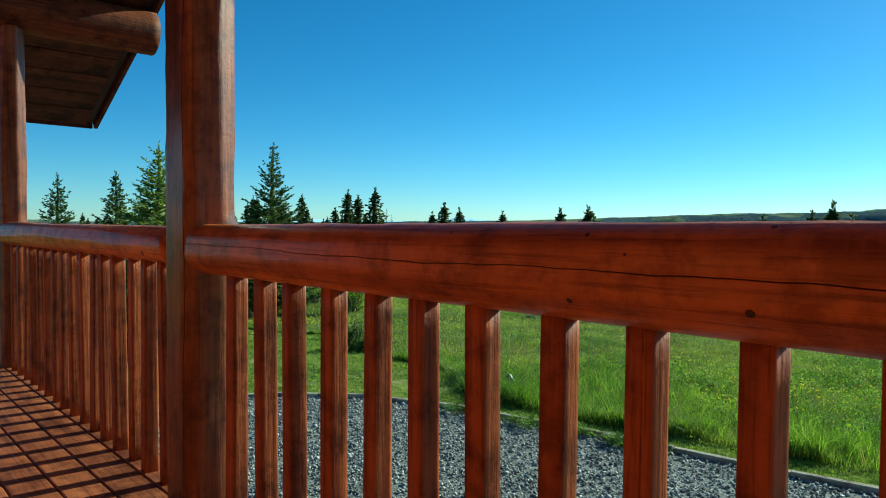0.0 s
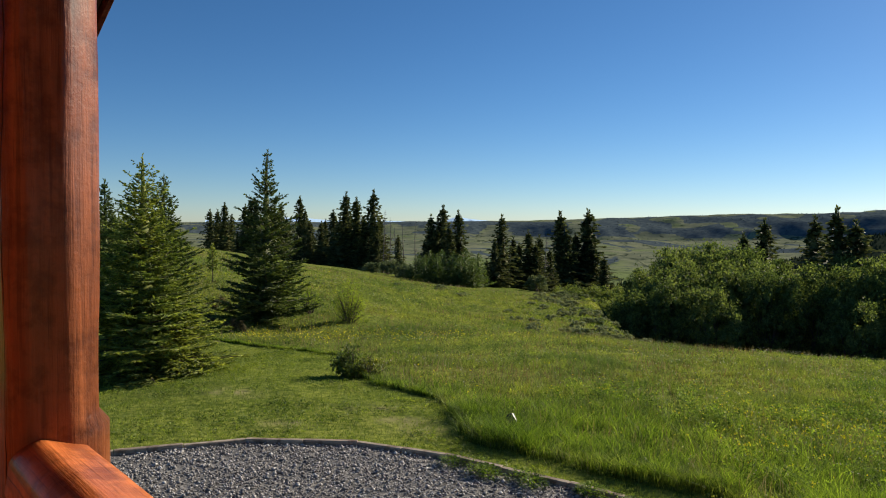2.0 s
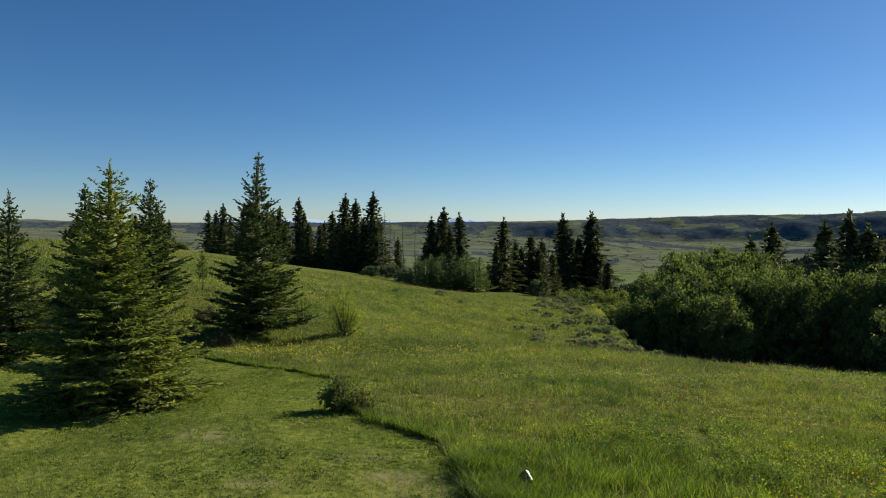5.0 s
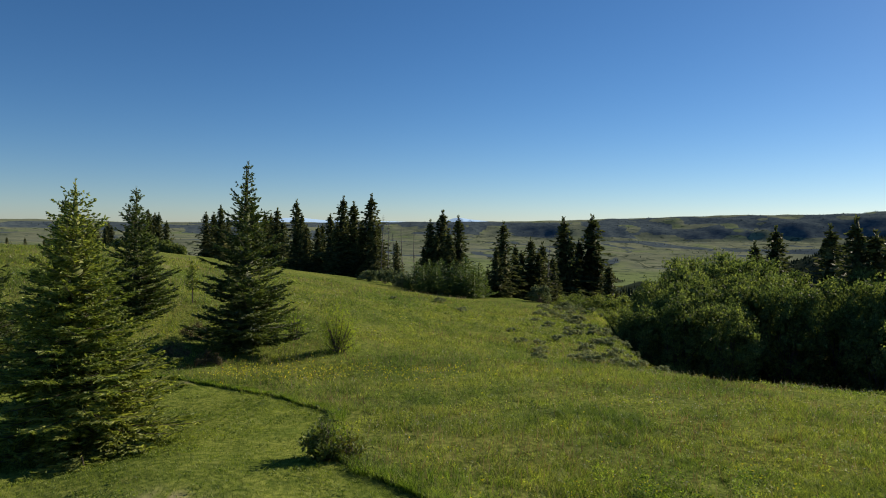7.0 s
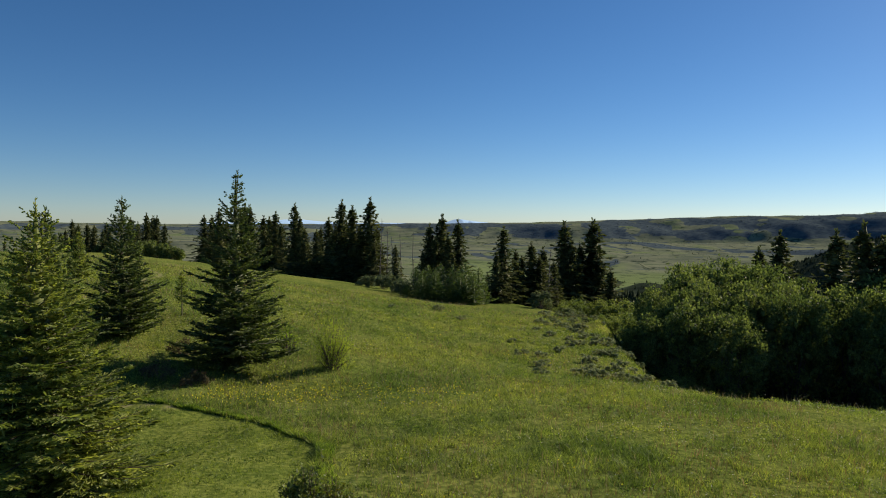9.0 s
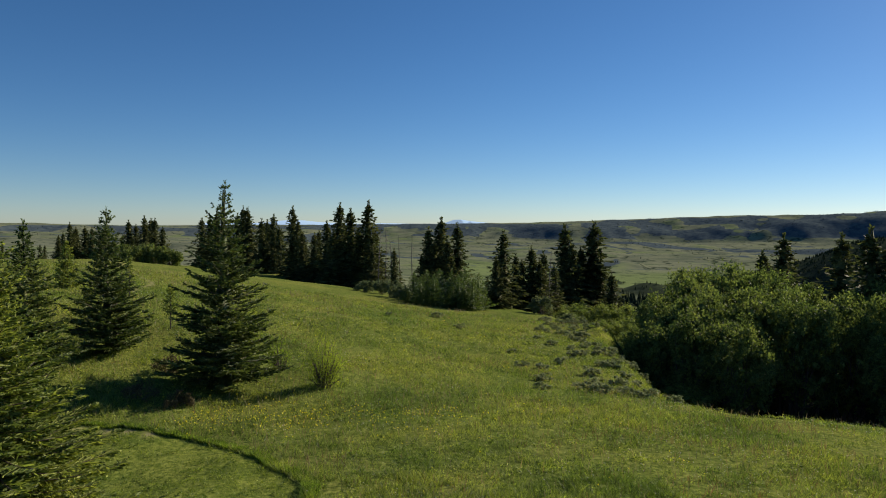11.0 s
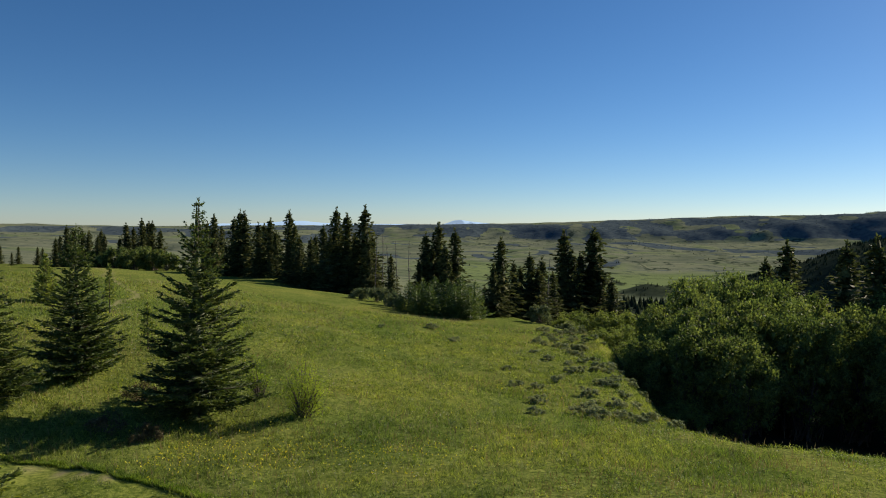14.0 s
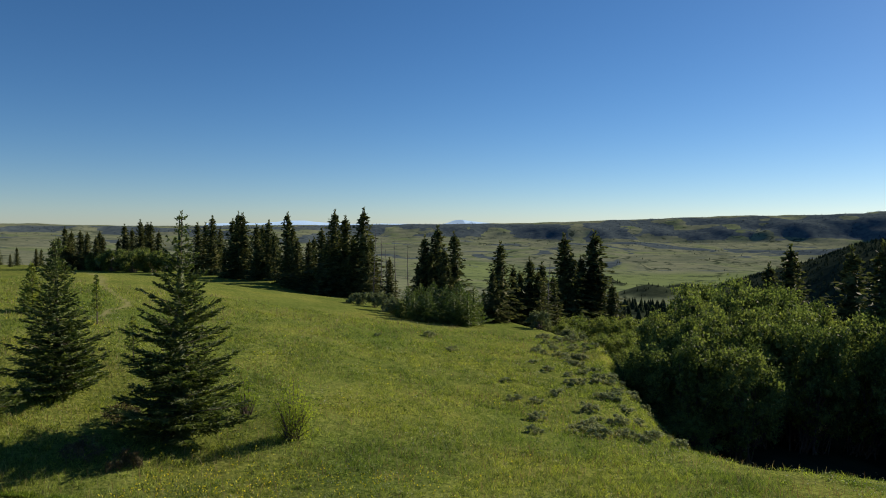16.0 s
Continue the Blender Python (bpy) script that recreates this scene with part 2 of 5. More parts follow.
def ground_material():
    m, t, b = material("land")
    co = t.nodes.new("ShaderNodeNewGeometry").outputs["Position"]

    def attr(n):
        a = t.nodes.new("ShaderNodeAttribute")
        a.attribute_name = n
        return a.outputs["Fac"]
    fine, mid, broad, huge = noise_on(t, co, 7, 6), noise_on(t, co, 0.8, 5), noise_on(t, co, 0.09, 4), noise_on(t, co, 0.006, 5)
    meadow = ramp(t, fine, [(0.32, (0.07, 0.10, 0.024)), (0.68, (0.26, 0.29, 0.08))])
    meadow = blend(t, 0.7, meadow, ramp(t, noise_on(t, co, 2.2, 6, 0.65), [(0.34, (0.5, 0.58, 0.5)), (0.62, (1.15, 1.12, 1.05))]), "MULTIPLY")
    meadow = blend(t, ramp(t, mid, [(0.52, (0, 0, 0)), (0.78, (0.3, 0.3, 0.3))]), meadow, (0.21, 0.185, 0.075))
    meadow = blend(t, 0.7, meadow, ramp(t, broad, [(0.3, (0.75, 0.85, 0.7)), (0.7, (1.15, 1.08, 1.0))]), "MULTIPLY")
    meadow = blend(t, 0.6, meadow, ramp(t, noise_on(t, co, 0.17, 6, 0.62), DRIFT), "MULTIPLY")
    mown = ramp(t, fine, [(0.34, (0.09, 0.125, 0.026)), (0.66, (0.25, 0.28, 0.065))])
    mown = blend(t, ramp(t, mid, [(0.62, (0, 0, 0)), (0.8, (0.4, 0.4, 0.4))]), mown, (0.22, 0.19, 0.09))
    mown = blend(t, 0.8, mown, ramp(t, noise_on(t, co, 0.55, 5, 0.65), [(0.36, (0.5, 0.62, 0.5)), (0.6, (1.12, 1.1, 1.0))]), "MULTIPLY")
    c = blend(t, attr("mown"), meadow, mown)
    c = blend(t, attr("trail"), c, (0.32, 0.28, 0.15))
    plain_c = ramp(t, huge, [(0.32, (0.15, 0.175, 0.115)), (0.5, (0.21, 0.228, 0.15)), (0.68, (0.165, 0.215, 0.095))])
    plain_c = blend(t, 0.5, plain_c, ramp(t, noise_on(t, co, 0.03, 5), [(0.3, (0.72, 0.72, 0.72)), (0.7, (1.1, 1.1, 1.1))]), "MULTIPLY")
    plain_c = blend(t, 0.8, plain_c, ramp(t, noise_on(t, co, 0.022, 6, 0.6, (0.5, 1.4, 1)), [(0.36, (0.66, 0.70, 0.74)), (0.6, (1.14, 1.12, 1.04))]), "MULTIPLY")
    plain_c = blend(t, attr("lush"), plain_c, (0.165, 0.22, 0.08))
    plain_c = blend(t, ramp(t, noise_on(t, co, 0.06, 4, 0.6), [(0.58, (0, 0, 0)), (0.64, (0.75, 0.75, 0.75))]), plain_c, (0.06, 0.085, 0.06))
    vein = ramp(t, noise_on(t, co, 0.0042, 4, 0.55), [(0.485, (0, 0, 0)), (0.494, (1, 1, 1)), (0.502, (1, 1, 1)), (0.511, (0, 0, 0))])
    vein = blend(t, 1.0, vein, ramp(t, noise_on(t, co, 0.02, 5, 0.65), [(0.42, (0, 0, 0)), (0.52, (0.9, 0.9, 0.9))]), "MULTIPLY")
    plain_c = blend(t, vein, plain_c, (0.035, 0.05, 0.032))
    c = blend(t, attr("plain"), c, plain_c)
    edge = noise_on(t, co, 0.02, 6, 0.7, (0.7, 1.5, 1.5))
    # bluish colour paints distance haze and bluff shade over the far scrub
    c = blend(t, ramp(t, blend(t, 0.42, attr("wood_shade"), edge), [(0.47, (0, 0, 0)), (0.56, (1, 1, 1))]), c, ramp(t, noise_on(t, co, 0.05, 5), [(0.3, (0.045, 0.065, 0.085)), (0.7, (0.11, 0.14, 0.14))]))
    # dark woods, also painted as shade on knoll sides and under the willows
    c = blend(t, attr("forest_shade"), c, ramp(t, noise_on(t, co, 0.12, 6, 0.7), [(0.35, (0.014, 0.022, 0.016)), (0.65, (0.045, 0.058, 0.036))]))
    t.links.new(c, b.inputs["Base Color"])
    b.inputs["Roughness"].default_value = 0.95
    b.inputs["Specular IOR Level"].default_value = 0.0
    bump(t, b, fine, 0.6, 0.06)
    return m


LAND = ground_material()


# ---- building blocks ----
def mesh_of(name, verts, faces, mat):
    """A mesh from arrays: verts (n, 3), faces (m, k)."""
    verts, faces = np.asarray(verts, np.float32), np.asarray(faces, np.int32)
    me = bpy.data.meshes.new(name)
    me.vertices.add(len(verts))
    me.vertices.foreach_set("co", verts.ravel())
    k = faces.shape[1]
    me.loops.add(faces.size)
    me.loops.foreach_set("vertex_index", faces.ravel())
    me.polygons.add(len(faces))
    me.polygons.foreach_set("loop_start", np.arange(0, faces.size, k, dtype=np.int32))
    me.update(calc_edges=True)
    me.materials.append(mat)
    return me


def shade(me, smooth=True):
    me.polygons.foreach_set("use_smooth", np.full(len(me.polygons), smooth))
    return me


def part(name, data, material, parent, label=""):
    """Links a bmesh or a mesh as one object under a thing or a part."""
    if isinstance(data, bmesh.types.BMesh):
        me = bpy.data.meshes.new(name)
        data.to_mesh(me)
        data.free()
        me.materials.append(material)
        data = me
    ob = new(name, data)
    ob.parent = parent
    if label:
        tagged(ob, label)
    return ob


def box(lx, ly, lz, bevel=0.004, at=(0, 0, 0)):
    bm = bmesh.new()
    bmesh.ops.create_cube(bm, size=1)
    bmesh.ops.scale(bm, vec=(lx, ly, lz), verts=bm.verts)
    if bevel:
        bmesh.ops.bevel(bm, geom=list(bm.edges), offset=bevel, segments=1, affect="EDGES")
    bmesh.ops.translate(bm, vec=at, verts=bm.verts)
    return bm


def axes(origin, along, side):
    """A pose whose z runs along and whose x runs to the side."""
    z = Vector(along).normalized()
    x = (Vector(side) - Vector(side).dot(z) * z).normalized()
    y = z.cross(x)
    return Matrix(((x[0], y[0], z[0], origin[0]), (x[1], y[1], z[1], origin[1]), (x[2], y[2], z[2], origin[2]), (0, 0, 0, 1)))


def log_mesh(name, length, r0, r1, seed, mat, crack=None, wobble=0.05, flats=0.0, step=0.05, depth=0.012, cap=0.5, square=4, hewn=()):
    """A peeled log along z with rounded ends; crack: the angle at which a drying crack runs down it."""
    g = np.random.default_rng(seed)
    fine = np.array([-0.12, -0.05, -0.022, -0.011, 0, 0.011, 0.022, 0.05, 0.12])
    th0 = np.sort(np.concatenate([np.linspace(0.2, 2 * np.pi - 0.2, 52), fine % (2 * np.pi)])) if crack is not None else np.linspace(0, 2 * np.pi, 48, endpoint=False)
    nz = max(4, int(length / step))
    zs = np.linspace(0, length, nz)
    ph = g.uniform(0, 6.28, 8)
    rings, place = [], []
    ends = [(-1, 0.02), (-1, 0.45), (-1, 0.8)], [(1, 0.8), (1, 0.45), (1, 0.02)]
    for k, z in enumerate([None] * 3 + list(zs) + [None] * 3):
        if z is None:
            sgn, f = ends[0][k] if k < 3 else ends[1][k - nz - 3]
            zz, f2 = (0.0 if sgn < 0 else length), f
            r = (r0 if sgn < 0 else r1) * math.sqrt(f2)
            zz += sgn * cap * (r0 if sgn < 0 else r1) * (1 - f2) * 0.5
            inner = True
        else:
            zz, r, inner = z, r0 + (r1 - r0) * z / length, False
        path = 0.0 if crack is None else crack + 0.10 * math.sin(0.9 * zz + ph[0]) + 0.05 * math.sin(4.1 * zz + ph[1]) + 0.02 * math.sin(13 * zz + ph[2]) + 0.009 * math.sin(37 * zz + ph[3]) + 0.007 * math.sin(71 * zz + ph[4])
        th = th0 + path
        rr = r * (1 + wobble * (0.5 * np.sin(2 * th + 1.3 * zz + ph[3]) + 0.35 * np.sin(3 * th - 2.1 * zz + ph[4]) + 0.3 * math.sin(2.7 * zz + ph[5]) + 0.15 * np.sin(5 * th + 6 * zz + ph[6])))
        if flats:
            sq = (np.abs(np.cos(th)) ** square + np.abs(np.sin(th)) ** square) ** (-1 / square)
            rr = rr * (1 - flats + flats * sq)
        if hewn:
            # flats left by the drawknife: angle, distance, and the height above which they are cut
            for a_, d_, from_z in hewn:
                if zz < from_z:
                    continue
                away = a_ + 0.06 * math.sin(1.7 * zz + ph[7] + a_) + 0.03 * math.sin(7.3 * zz + 3 * a_) + 0.02 * math.sin(17 * zz + a_)
                cs = np.maximum(np.cos(th - away), 0.05)
                rr = np.minimum(rr, r * (d_ + 0.012 * math.sin(3.3 * zz + 5 * a_)) / cs)
        if crack is not None and not inner:
            open_ = 0.8 + 0.3 * math.sin(1.3 * zz + ph[6]) + 0.2 * math.sin(7 * zz + ph[5])
            rr = rr - depth * min(1.0, open_) * (np.minimum(np.abs(th0), 2 * np.pi - th0) < 0.005)
        rings.append(np.stack([rr * np.cos(th), rr * np.sin(th), np.full_like(th, zz)], 1))
    n, m = len(th0), len(rings)
    verts = np.concatenate(rings)
    i, j = np.meshgrid(np.arange(m - 1), np.arange(n), indexing="ij")
    a = (i * n + j).ravel()
    b = (i * n + (j + 1) % n).ravel()
    faces = np.stack([a, b, b + n, a + n], 1)
    verts = np.concatenate([verts, [[0, 0, rings[0][0, 2]], [0, 0, rings[-1][0, 2]]]])
    me = bpy.data.meshes.new(name)
    tips = [(len(verts) - 2, (q + 1) % n, q) for q in range(n)] + [(len(verts) - 1, (m - 1) * n + q, (m - 1) * n + (q + 1) % n) for q in range(n)]
    me.from_pydata(verts.tolist(), [], faces.tolist() + tips)
    me.materials.append(mat)
    if crack is not None:
        # crack walls get a dark material: the shade inside is put into colour
        me.materials.append(KNOT_AND_SHADE)
        split = np.minimum(np.abs(th0), 2 * np.pi - th0) < 0.015
        deep_ = split[j.ravel()] & split[(j.ravel() + 1) % n] & (i.ravel() > 2) & (i.ravel() < m - 4)
        me.polygons.foreach_set("material_index", np.concatenate([deep_.astype(np.int32), np.zeros(len(tips), np.int32)]))
    return shade(me)


# ---- the lie of the land ----
def step01(a, b, v):
    q = np.clip((v - a) / (b - a), 0, 1)
    return q * q * (3 - 2 * q)


def field(x, y, seed=0):
    """Smooth value noise between -1 and 1 on a unit grid."""
    xi, yi = np.floor(x).astype(np.int64), np.floor(y).astype(np.int64)
    fx, fy = x - xi, y - yi
    fx, fy = fx * fx * (3 - 2 * fx), fy * fy * (3 - 2 * fy)

    def h(a, b):
        v = np.sin(a * 127.1 + b * 311.7 + seed * 74.7) * 43758.5453
        return (v - np.floor(v)) * 2 - 1
    return (h(xi, yi) * (1 - fx) + h(xi + 1, yi) * fx) * (1 - fy) + (h(xi, yi + 1) * (1 - fx) + h(xi + 1, yi + 1) * fx) * fy


def rough(x, y, octaves, seed=0):
    return sum(field(x * 2**k, y * 2**k, seed + k) / 2**k for k in range(octaves))


HOME = (-5.0, 35.0)
RIM = [(60, 24), (30, 31), (19.5, 33.6), (14.2, 35.6), (11.6, 38.6), (10.9, 44), (12, 54), (14, 64), (14, 74), (10, 86), (2, 97), (-8, 110), (-14, 122), (-25, 142), (-40, 165),
       (-60, 200), (-110, 262), (-220, 300), (-300, 150), (-300, -100), (0, -250), (200, -150), (150, 0)]
_rim = sorted((math.atan2(y - HOME[1], x - HOME[0]), math.hypot(x - HOME[0], y - HOME[1])) for x, y in RIM)
_ra = np.array([_rim[-1][0] - 2 * math.pi] + [a for a, _ in _rim] + [_rim[0][0] + 2 * math.pi])
_rr = np.array([_rim[-1][1]] + [r for _, r in _rim] + [_rim[0][1]])


def beyond(x, y):
    """Metres past the brow of the meadow, negative on it."""
    dx, dy = x - HOME[0], y - HOME[1]
    return np.hypot(dx, dy) - np.interp(np.arctan2(dy, dx), _ra, _rr)


HILL = (-0.835, -2.340, -2.497, 0.122, -0.787, -0.583, 0.154, 0.512, 1.606, -0.015, -0.616, -0.628, -1.206, -0.435)


def meadow(x, y):
    x, y = np.clip(x, -36, 30), np.clip(y, 2, 122)
    p, q = x / 20, (y - 50) / 50
    terms = (1, p, q, p * p, p * q, q * q, p**3, p * p * q, p * q * q, q**3,
             np.exp(-(x**2 + (y - 45) ** 2) / 150), np.exp(-((x - 7) ** 2 + (y - 42) ** 2) / 120),
             np.exp(-((x + 8) ** 2 + (y - 28) ** 2) / 90), np.exp(-((x + 2) ** 2 + (y - 70) ** 2) / 500))
    return sum(c * v for c, v in zip(HILL, terms))


def far_land(x, y):
    """Valley floor, two steps of bluffs and the tableland beyond; also masks for scrub with bluff shade and for forest.
    """
    d, az = np.hypot(x, y), np.degrees(np.arctan2(x, y))
    deep = np.interp(az, [-60, -31, -12, 5, 60], [0.4, 0.5, 0.8, 1.0, 1.0])
    rim = np.interp(az, [-60, -31, 0, 7, 21, 33, 60], [-14, -12, 11, 18, 48, 84, 110])
    floor = np.interp(d, [0, 300, 800, 1100, 1600, 2200, 2500], [-30, -42, -62, -69, -74, -70, -67]) * deep
    swell = rough(x / 620 + 3.1, y / 330 + 1.7, 4, 11)
    cut = rough(x / 150 + 1.3, y / 600 + 2.9, 4, 17)
    s1 = step01(2280, 2560, d + cut * 55 + rough(x / 900 + 4.2, y / 700, 2, 19) * 160)
    s2 = step01(2960, 3260, d + rough(x / 170 + 7.3, y / 600, 4, 27) * 60 + rough(x / 1100, y / 600, 2, 29) * 120)
    crag = step01(-0.45, 0.45, rough(x / 330 + 2.2, y / 500, 3, 63))
    s2 = (0.14 + 0.34 * crag) * s2 + (0.86 - 0.34 * crag) * step01(2900, 3560, d + rough(x / 240, y / 400, 4, 65) * 80)
    s1 = s1 * step01(-0.55, 0.1, rough(x / 700 + 5.1, y / 900, 2, 61))
    bench = floor * (1 - 0.42 * s1) + 10 * s1
    z = bench * (1 - s2) + rim * s2
    s0 = step01(1530, 1590, d + rough(x / 380 + 4.4, y / 420, 4, 33) * 420)
    z = z + 9 * s0 * (1 - s2) * step01(-0.3, 0.4, rough(x / 500, y / 260, 2, 35))
    z = z + rough(x / 150, y / 110, 3, 37) * 3.2 * step01(600, 1200, d) * (1 - 0.7 * s2)
    z = z + swell * np.interp(az, [-30, -8, 2], [0.35, 0.6, 1.0]) * (12 * step01(500, 1500, d) * (1 - 0.8 * s2) + 6.5 * s2 * (1 - step01(3600, 3950, d)))
    z = z + 5 * s2 * np.maximum(0, rough(x / 170 + 3, y / 420, 3, 39)) * (1 - step01(3600, 3900, d))
    crest = np.interp(az, [18, 23.3, 28, 31, 33, 45, 70], [-70, -42, -25, -7, -1, 18, 10])
    spur = crest - ((d - 700) / 250) ** 2 * 60 + rough(x / 60, y / 60, 3, 5) * 2.5
    patch = rough(x / 120, y / 200, 4, 21)
    right = np.interp(az, [-40, -8, 8, 20, 30], [-0.4, 0.3, 0.6, 1.0, 1.4])
    # dark bands on the bluff faces: scrub, and the bluffs' shade put into colour
    scrub_shade = np.maximum(step01(0.02, 0.15, s1) * step01(1.0, 0.85, s1) * step01(-0.3, 0.05, patch + right * 0.45),
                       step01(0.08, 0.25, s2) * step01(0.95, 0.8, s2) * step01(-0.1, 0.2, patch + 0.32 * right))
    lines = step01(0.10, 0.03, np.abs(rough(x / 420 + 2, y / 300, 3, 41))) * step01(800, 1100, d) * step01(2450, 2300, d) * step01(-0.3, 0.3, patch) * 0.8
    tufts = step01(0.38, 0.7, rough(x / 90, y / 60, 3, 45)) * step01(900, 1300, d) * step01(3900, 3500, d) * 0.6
    # wooded draw; its near end paints the shade on the gully floor
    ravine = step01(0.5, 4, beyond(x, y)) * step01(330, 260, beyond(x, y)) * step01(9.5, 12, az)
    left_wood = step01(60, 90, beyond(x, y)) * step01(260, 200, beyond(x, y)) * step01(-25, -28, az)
    wooded = np.maximum.reduce([scrub_shade, lines, tufts])
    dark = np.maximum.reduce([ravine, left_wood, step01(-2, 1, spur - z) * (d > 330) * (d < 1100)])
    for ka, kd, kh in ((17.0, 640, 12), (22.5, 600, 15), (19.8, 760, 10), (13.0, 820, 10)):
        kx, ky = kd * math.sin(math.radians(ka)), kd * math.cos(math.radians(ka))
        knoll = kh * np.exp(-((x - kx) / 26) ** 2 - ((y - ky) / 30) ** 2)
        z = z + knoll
        # near side of each knoll darkened in colour as its shade
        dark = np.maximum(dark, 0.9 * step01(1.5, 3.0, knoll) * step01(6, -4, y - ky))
    return np.maximum(z, spur), np.clip(wooded, 0, 1), np.clip(dark, 0, 1)


def land(x, y):
    x, y = np.asarray(x, float), np.asarray(y, float)
    b = beyond(x, y)
    near = meadow(x, y)
    gully = step01(0, 10, x - 4) * step01(105, 80, y)
    near = near - 4.6 * gully * step01(-1.5, 9, b + 1.1 * rough(x / 5, y / 5, 3, 71) * step01(38, 44, y)) - 5.0 * (1 - gully) * step01(0, 30, b)
    near = near + 0.05 * rough(x / 2.2, y / 2.2, 3, 2) + 0.16 * rough(x / 9, y / 9, 2, 7) * step01(20, 45, y)
    near = near - 0.04 * np.maximum(0, y - 118)
    left = step01(43, 37, y) * step01(10.5, 15, y)
    left = left * (1 - 0.85 * np.exp(-((y - 27) / 3.2) ** 2) * step01(-11, -8.5, x))
    near = near - left * (0.48 * step01(-4.5, -8, x) + 0.2 * step01(-9, -14, x))
    near = near - 0.36 * np.exp(-((x - 13) / 4.5) ** 2 - ((y - 36.5) / 5) ** 2) - 0.24 * step01(14, 19, x) * step01(25, 32, y)
    near = near + 1.0 * np.exp(-((x - 15) / 2.4) ** 2 - ((y - 63) / 6) ** 2)
    far = far_land(x, y)[0]
    w = step01(35, 420, b)
    return near * (1 - w) + far * w


def height(x, y):
    return float(land(np.array([x]), np.array([y]))[0])

# ---- ground ----
PAD_Z = 0.93
EDGE_X = [-12, -9, -6.5, -4.5, -2.85, -1.2, 0, 1.58, 2.75, 3.83, 4.6, 7, 12]
EDGE_Y = [6.0, 8.0, 9.3, 10.22, 10.8, 10.72, 10.25, 9.25, 8.36, 7.54, 7.0, 5.4, 2.4]
LAWN_Y = [0, 7.9, 9.2, 9.95, 10.6, 11.2, 11.9, 13, 13.9, 14.7, 15.15, 15.57, 16.0, 16.8, 19.5, 21.55, 22.85, 24.2, 25.1, 25.75, 26.27, 26.77, 27.1, 27.9, 28.3, 29.2]
LAWN_X = [14, 5.5, 3.7, 2.9, 1.8, 0.85, 0.45, 0.25, 0.1, -0.05, -0.39, -0.79, -1.33, -1.95, -2.45, -2.87, -3.54, -4.55, -5.2, -5.9, -6.65, -7.42, -8.6, -9.8, -10.8, -40]


TRAIL_Y = [46, 51.5, 55.4, 58, 60, 63, 64.4, 70.9, 76.2, 90]
TRAIL_X = [-18, -20.4, -21.7, -21.6, -22.7, -24.9, -26.0, -30.3, -32.6, -44]


def past_edge(x, y):
    return y - np.interp(x, EDGE_X, EDGE_Y)


def past_lawn(x, y):
    wob = 0.18 * field(x / 0.7, y / 0.7, 3)
    return x - np.interp(y, LAWN_Y, LAWN_X) + wob


def surface(x, y):
    """The land with the gravel court levelled into it."""
    w = step01(0.9, 0.05, past_edge(np.asarray(x, float), np.asarray(y, float)))
    return land(x, y) * (1 - w) + (PAD_Z - 0.05) * w


az = np.radians(np.concatenate([np.arange(-50, 50, 0.3), np.arange(50, 310, 3.0)]))
rings = 2.0 * 1.0235 ** np.arange(0, 302)
rings = np.concatenate([rings[rings < 2150], np.arange(2170, 3650, 15), np.arange(3650, 4640, 90)])
gx, gy = np.outer(rings, np.sin(az)), np.outer(rings, np.cos(az))
gz = surface(gx, gy)
n_az = len(az)
ii, jj = np.meshgrid(np.arange(len(rings) - 1), np.arange(n_az), indexing="ij")
fa, fb = (ii * n_az + jj).ravel(), (ii * n_az + (jj + 1) % n_az).ravel()
gv = np.stack([gx.ravel(), gy.ravel(), gz.ravel()], 1)
ground_mesh = mesh_of("ground", gv, np.stack([fa, fb, fb + n_az, fa + n_az], 1), LAND)
shade(ground_mesh)
GX, GY = gv[:, 0], gv[:, 1]
brow = beyond(GX, GY)
dist, bearing = np.hypot(GX, GY), np.degrees(np.arctan2(GX, GY))
_, wood_shade, forest_shade = far_land(GX, GY)
wood_shade, forest_shade = wood_shade * step01(15, 34, brow), forest_shade * step01(0.3, 3, brow)
mown = step01(0.15, -0.15, past_lawn(GX, GY)) * step01(31, 29, GY)


def bare(x, y):
    """Worn soil: the trail over the hill, a strip at the end of the lawn and thin spots in the turf."""
    tx = np.interp(y, TRAIL_Y, TRAIL_X)
    path = 0.6 * np.exp(-((x - tx) / 0.3) ** 2) * step01(48, 54, y) * step01(90, 80, y)
    strip = 0.9 * np.exp(-((y - np.interp(x, [-10.8, -8.2], [28.0, 26.8])) / 0.16) ** 2) * step01(-12, -11, x) * step01(-7.9, -8.6, x)
    spots = sum(0.8 * np.exp(-((x - px) / rx) ** 2 - ((y - py) / ry) ** 2) for px, py, rx, ry in ((-0.3, 12.1, 0.42, 0.3), (-0.7, 12.7, 0.5, 0.2), (-1.3, 13.7, 0.6, 0.25), (-2.6, 12.2, 0.5, 0.25), (-4.2, 14.5, 0.6, 0.3)))
    spots = spots * np.clip(0.6 + 0.7 * field(x / 0.12, y / 0.12, 151), 0, 1)
    return np.clip(path + strip + spots, 0, 1)


trail = bare(GX, GY)
lush = step01(650, 850, dist + 160 * rough(GX / 200, GY / 120, 3, 55)) * step01(1500, 1150, dist + 300 * rough(GX / 300, GY / 200, 3, 57)) * 0.8 * step01(-6, 3, bearing)
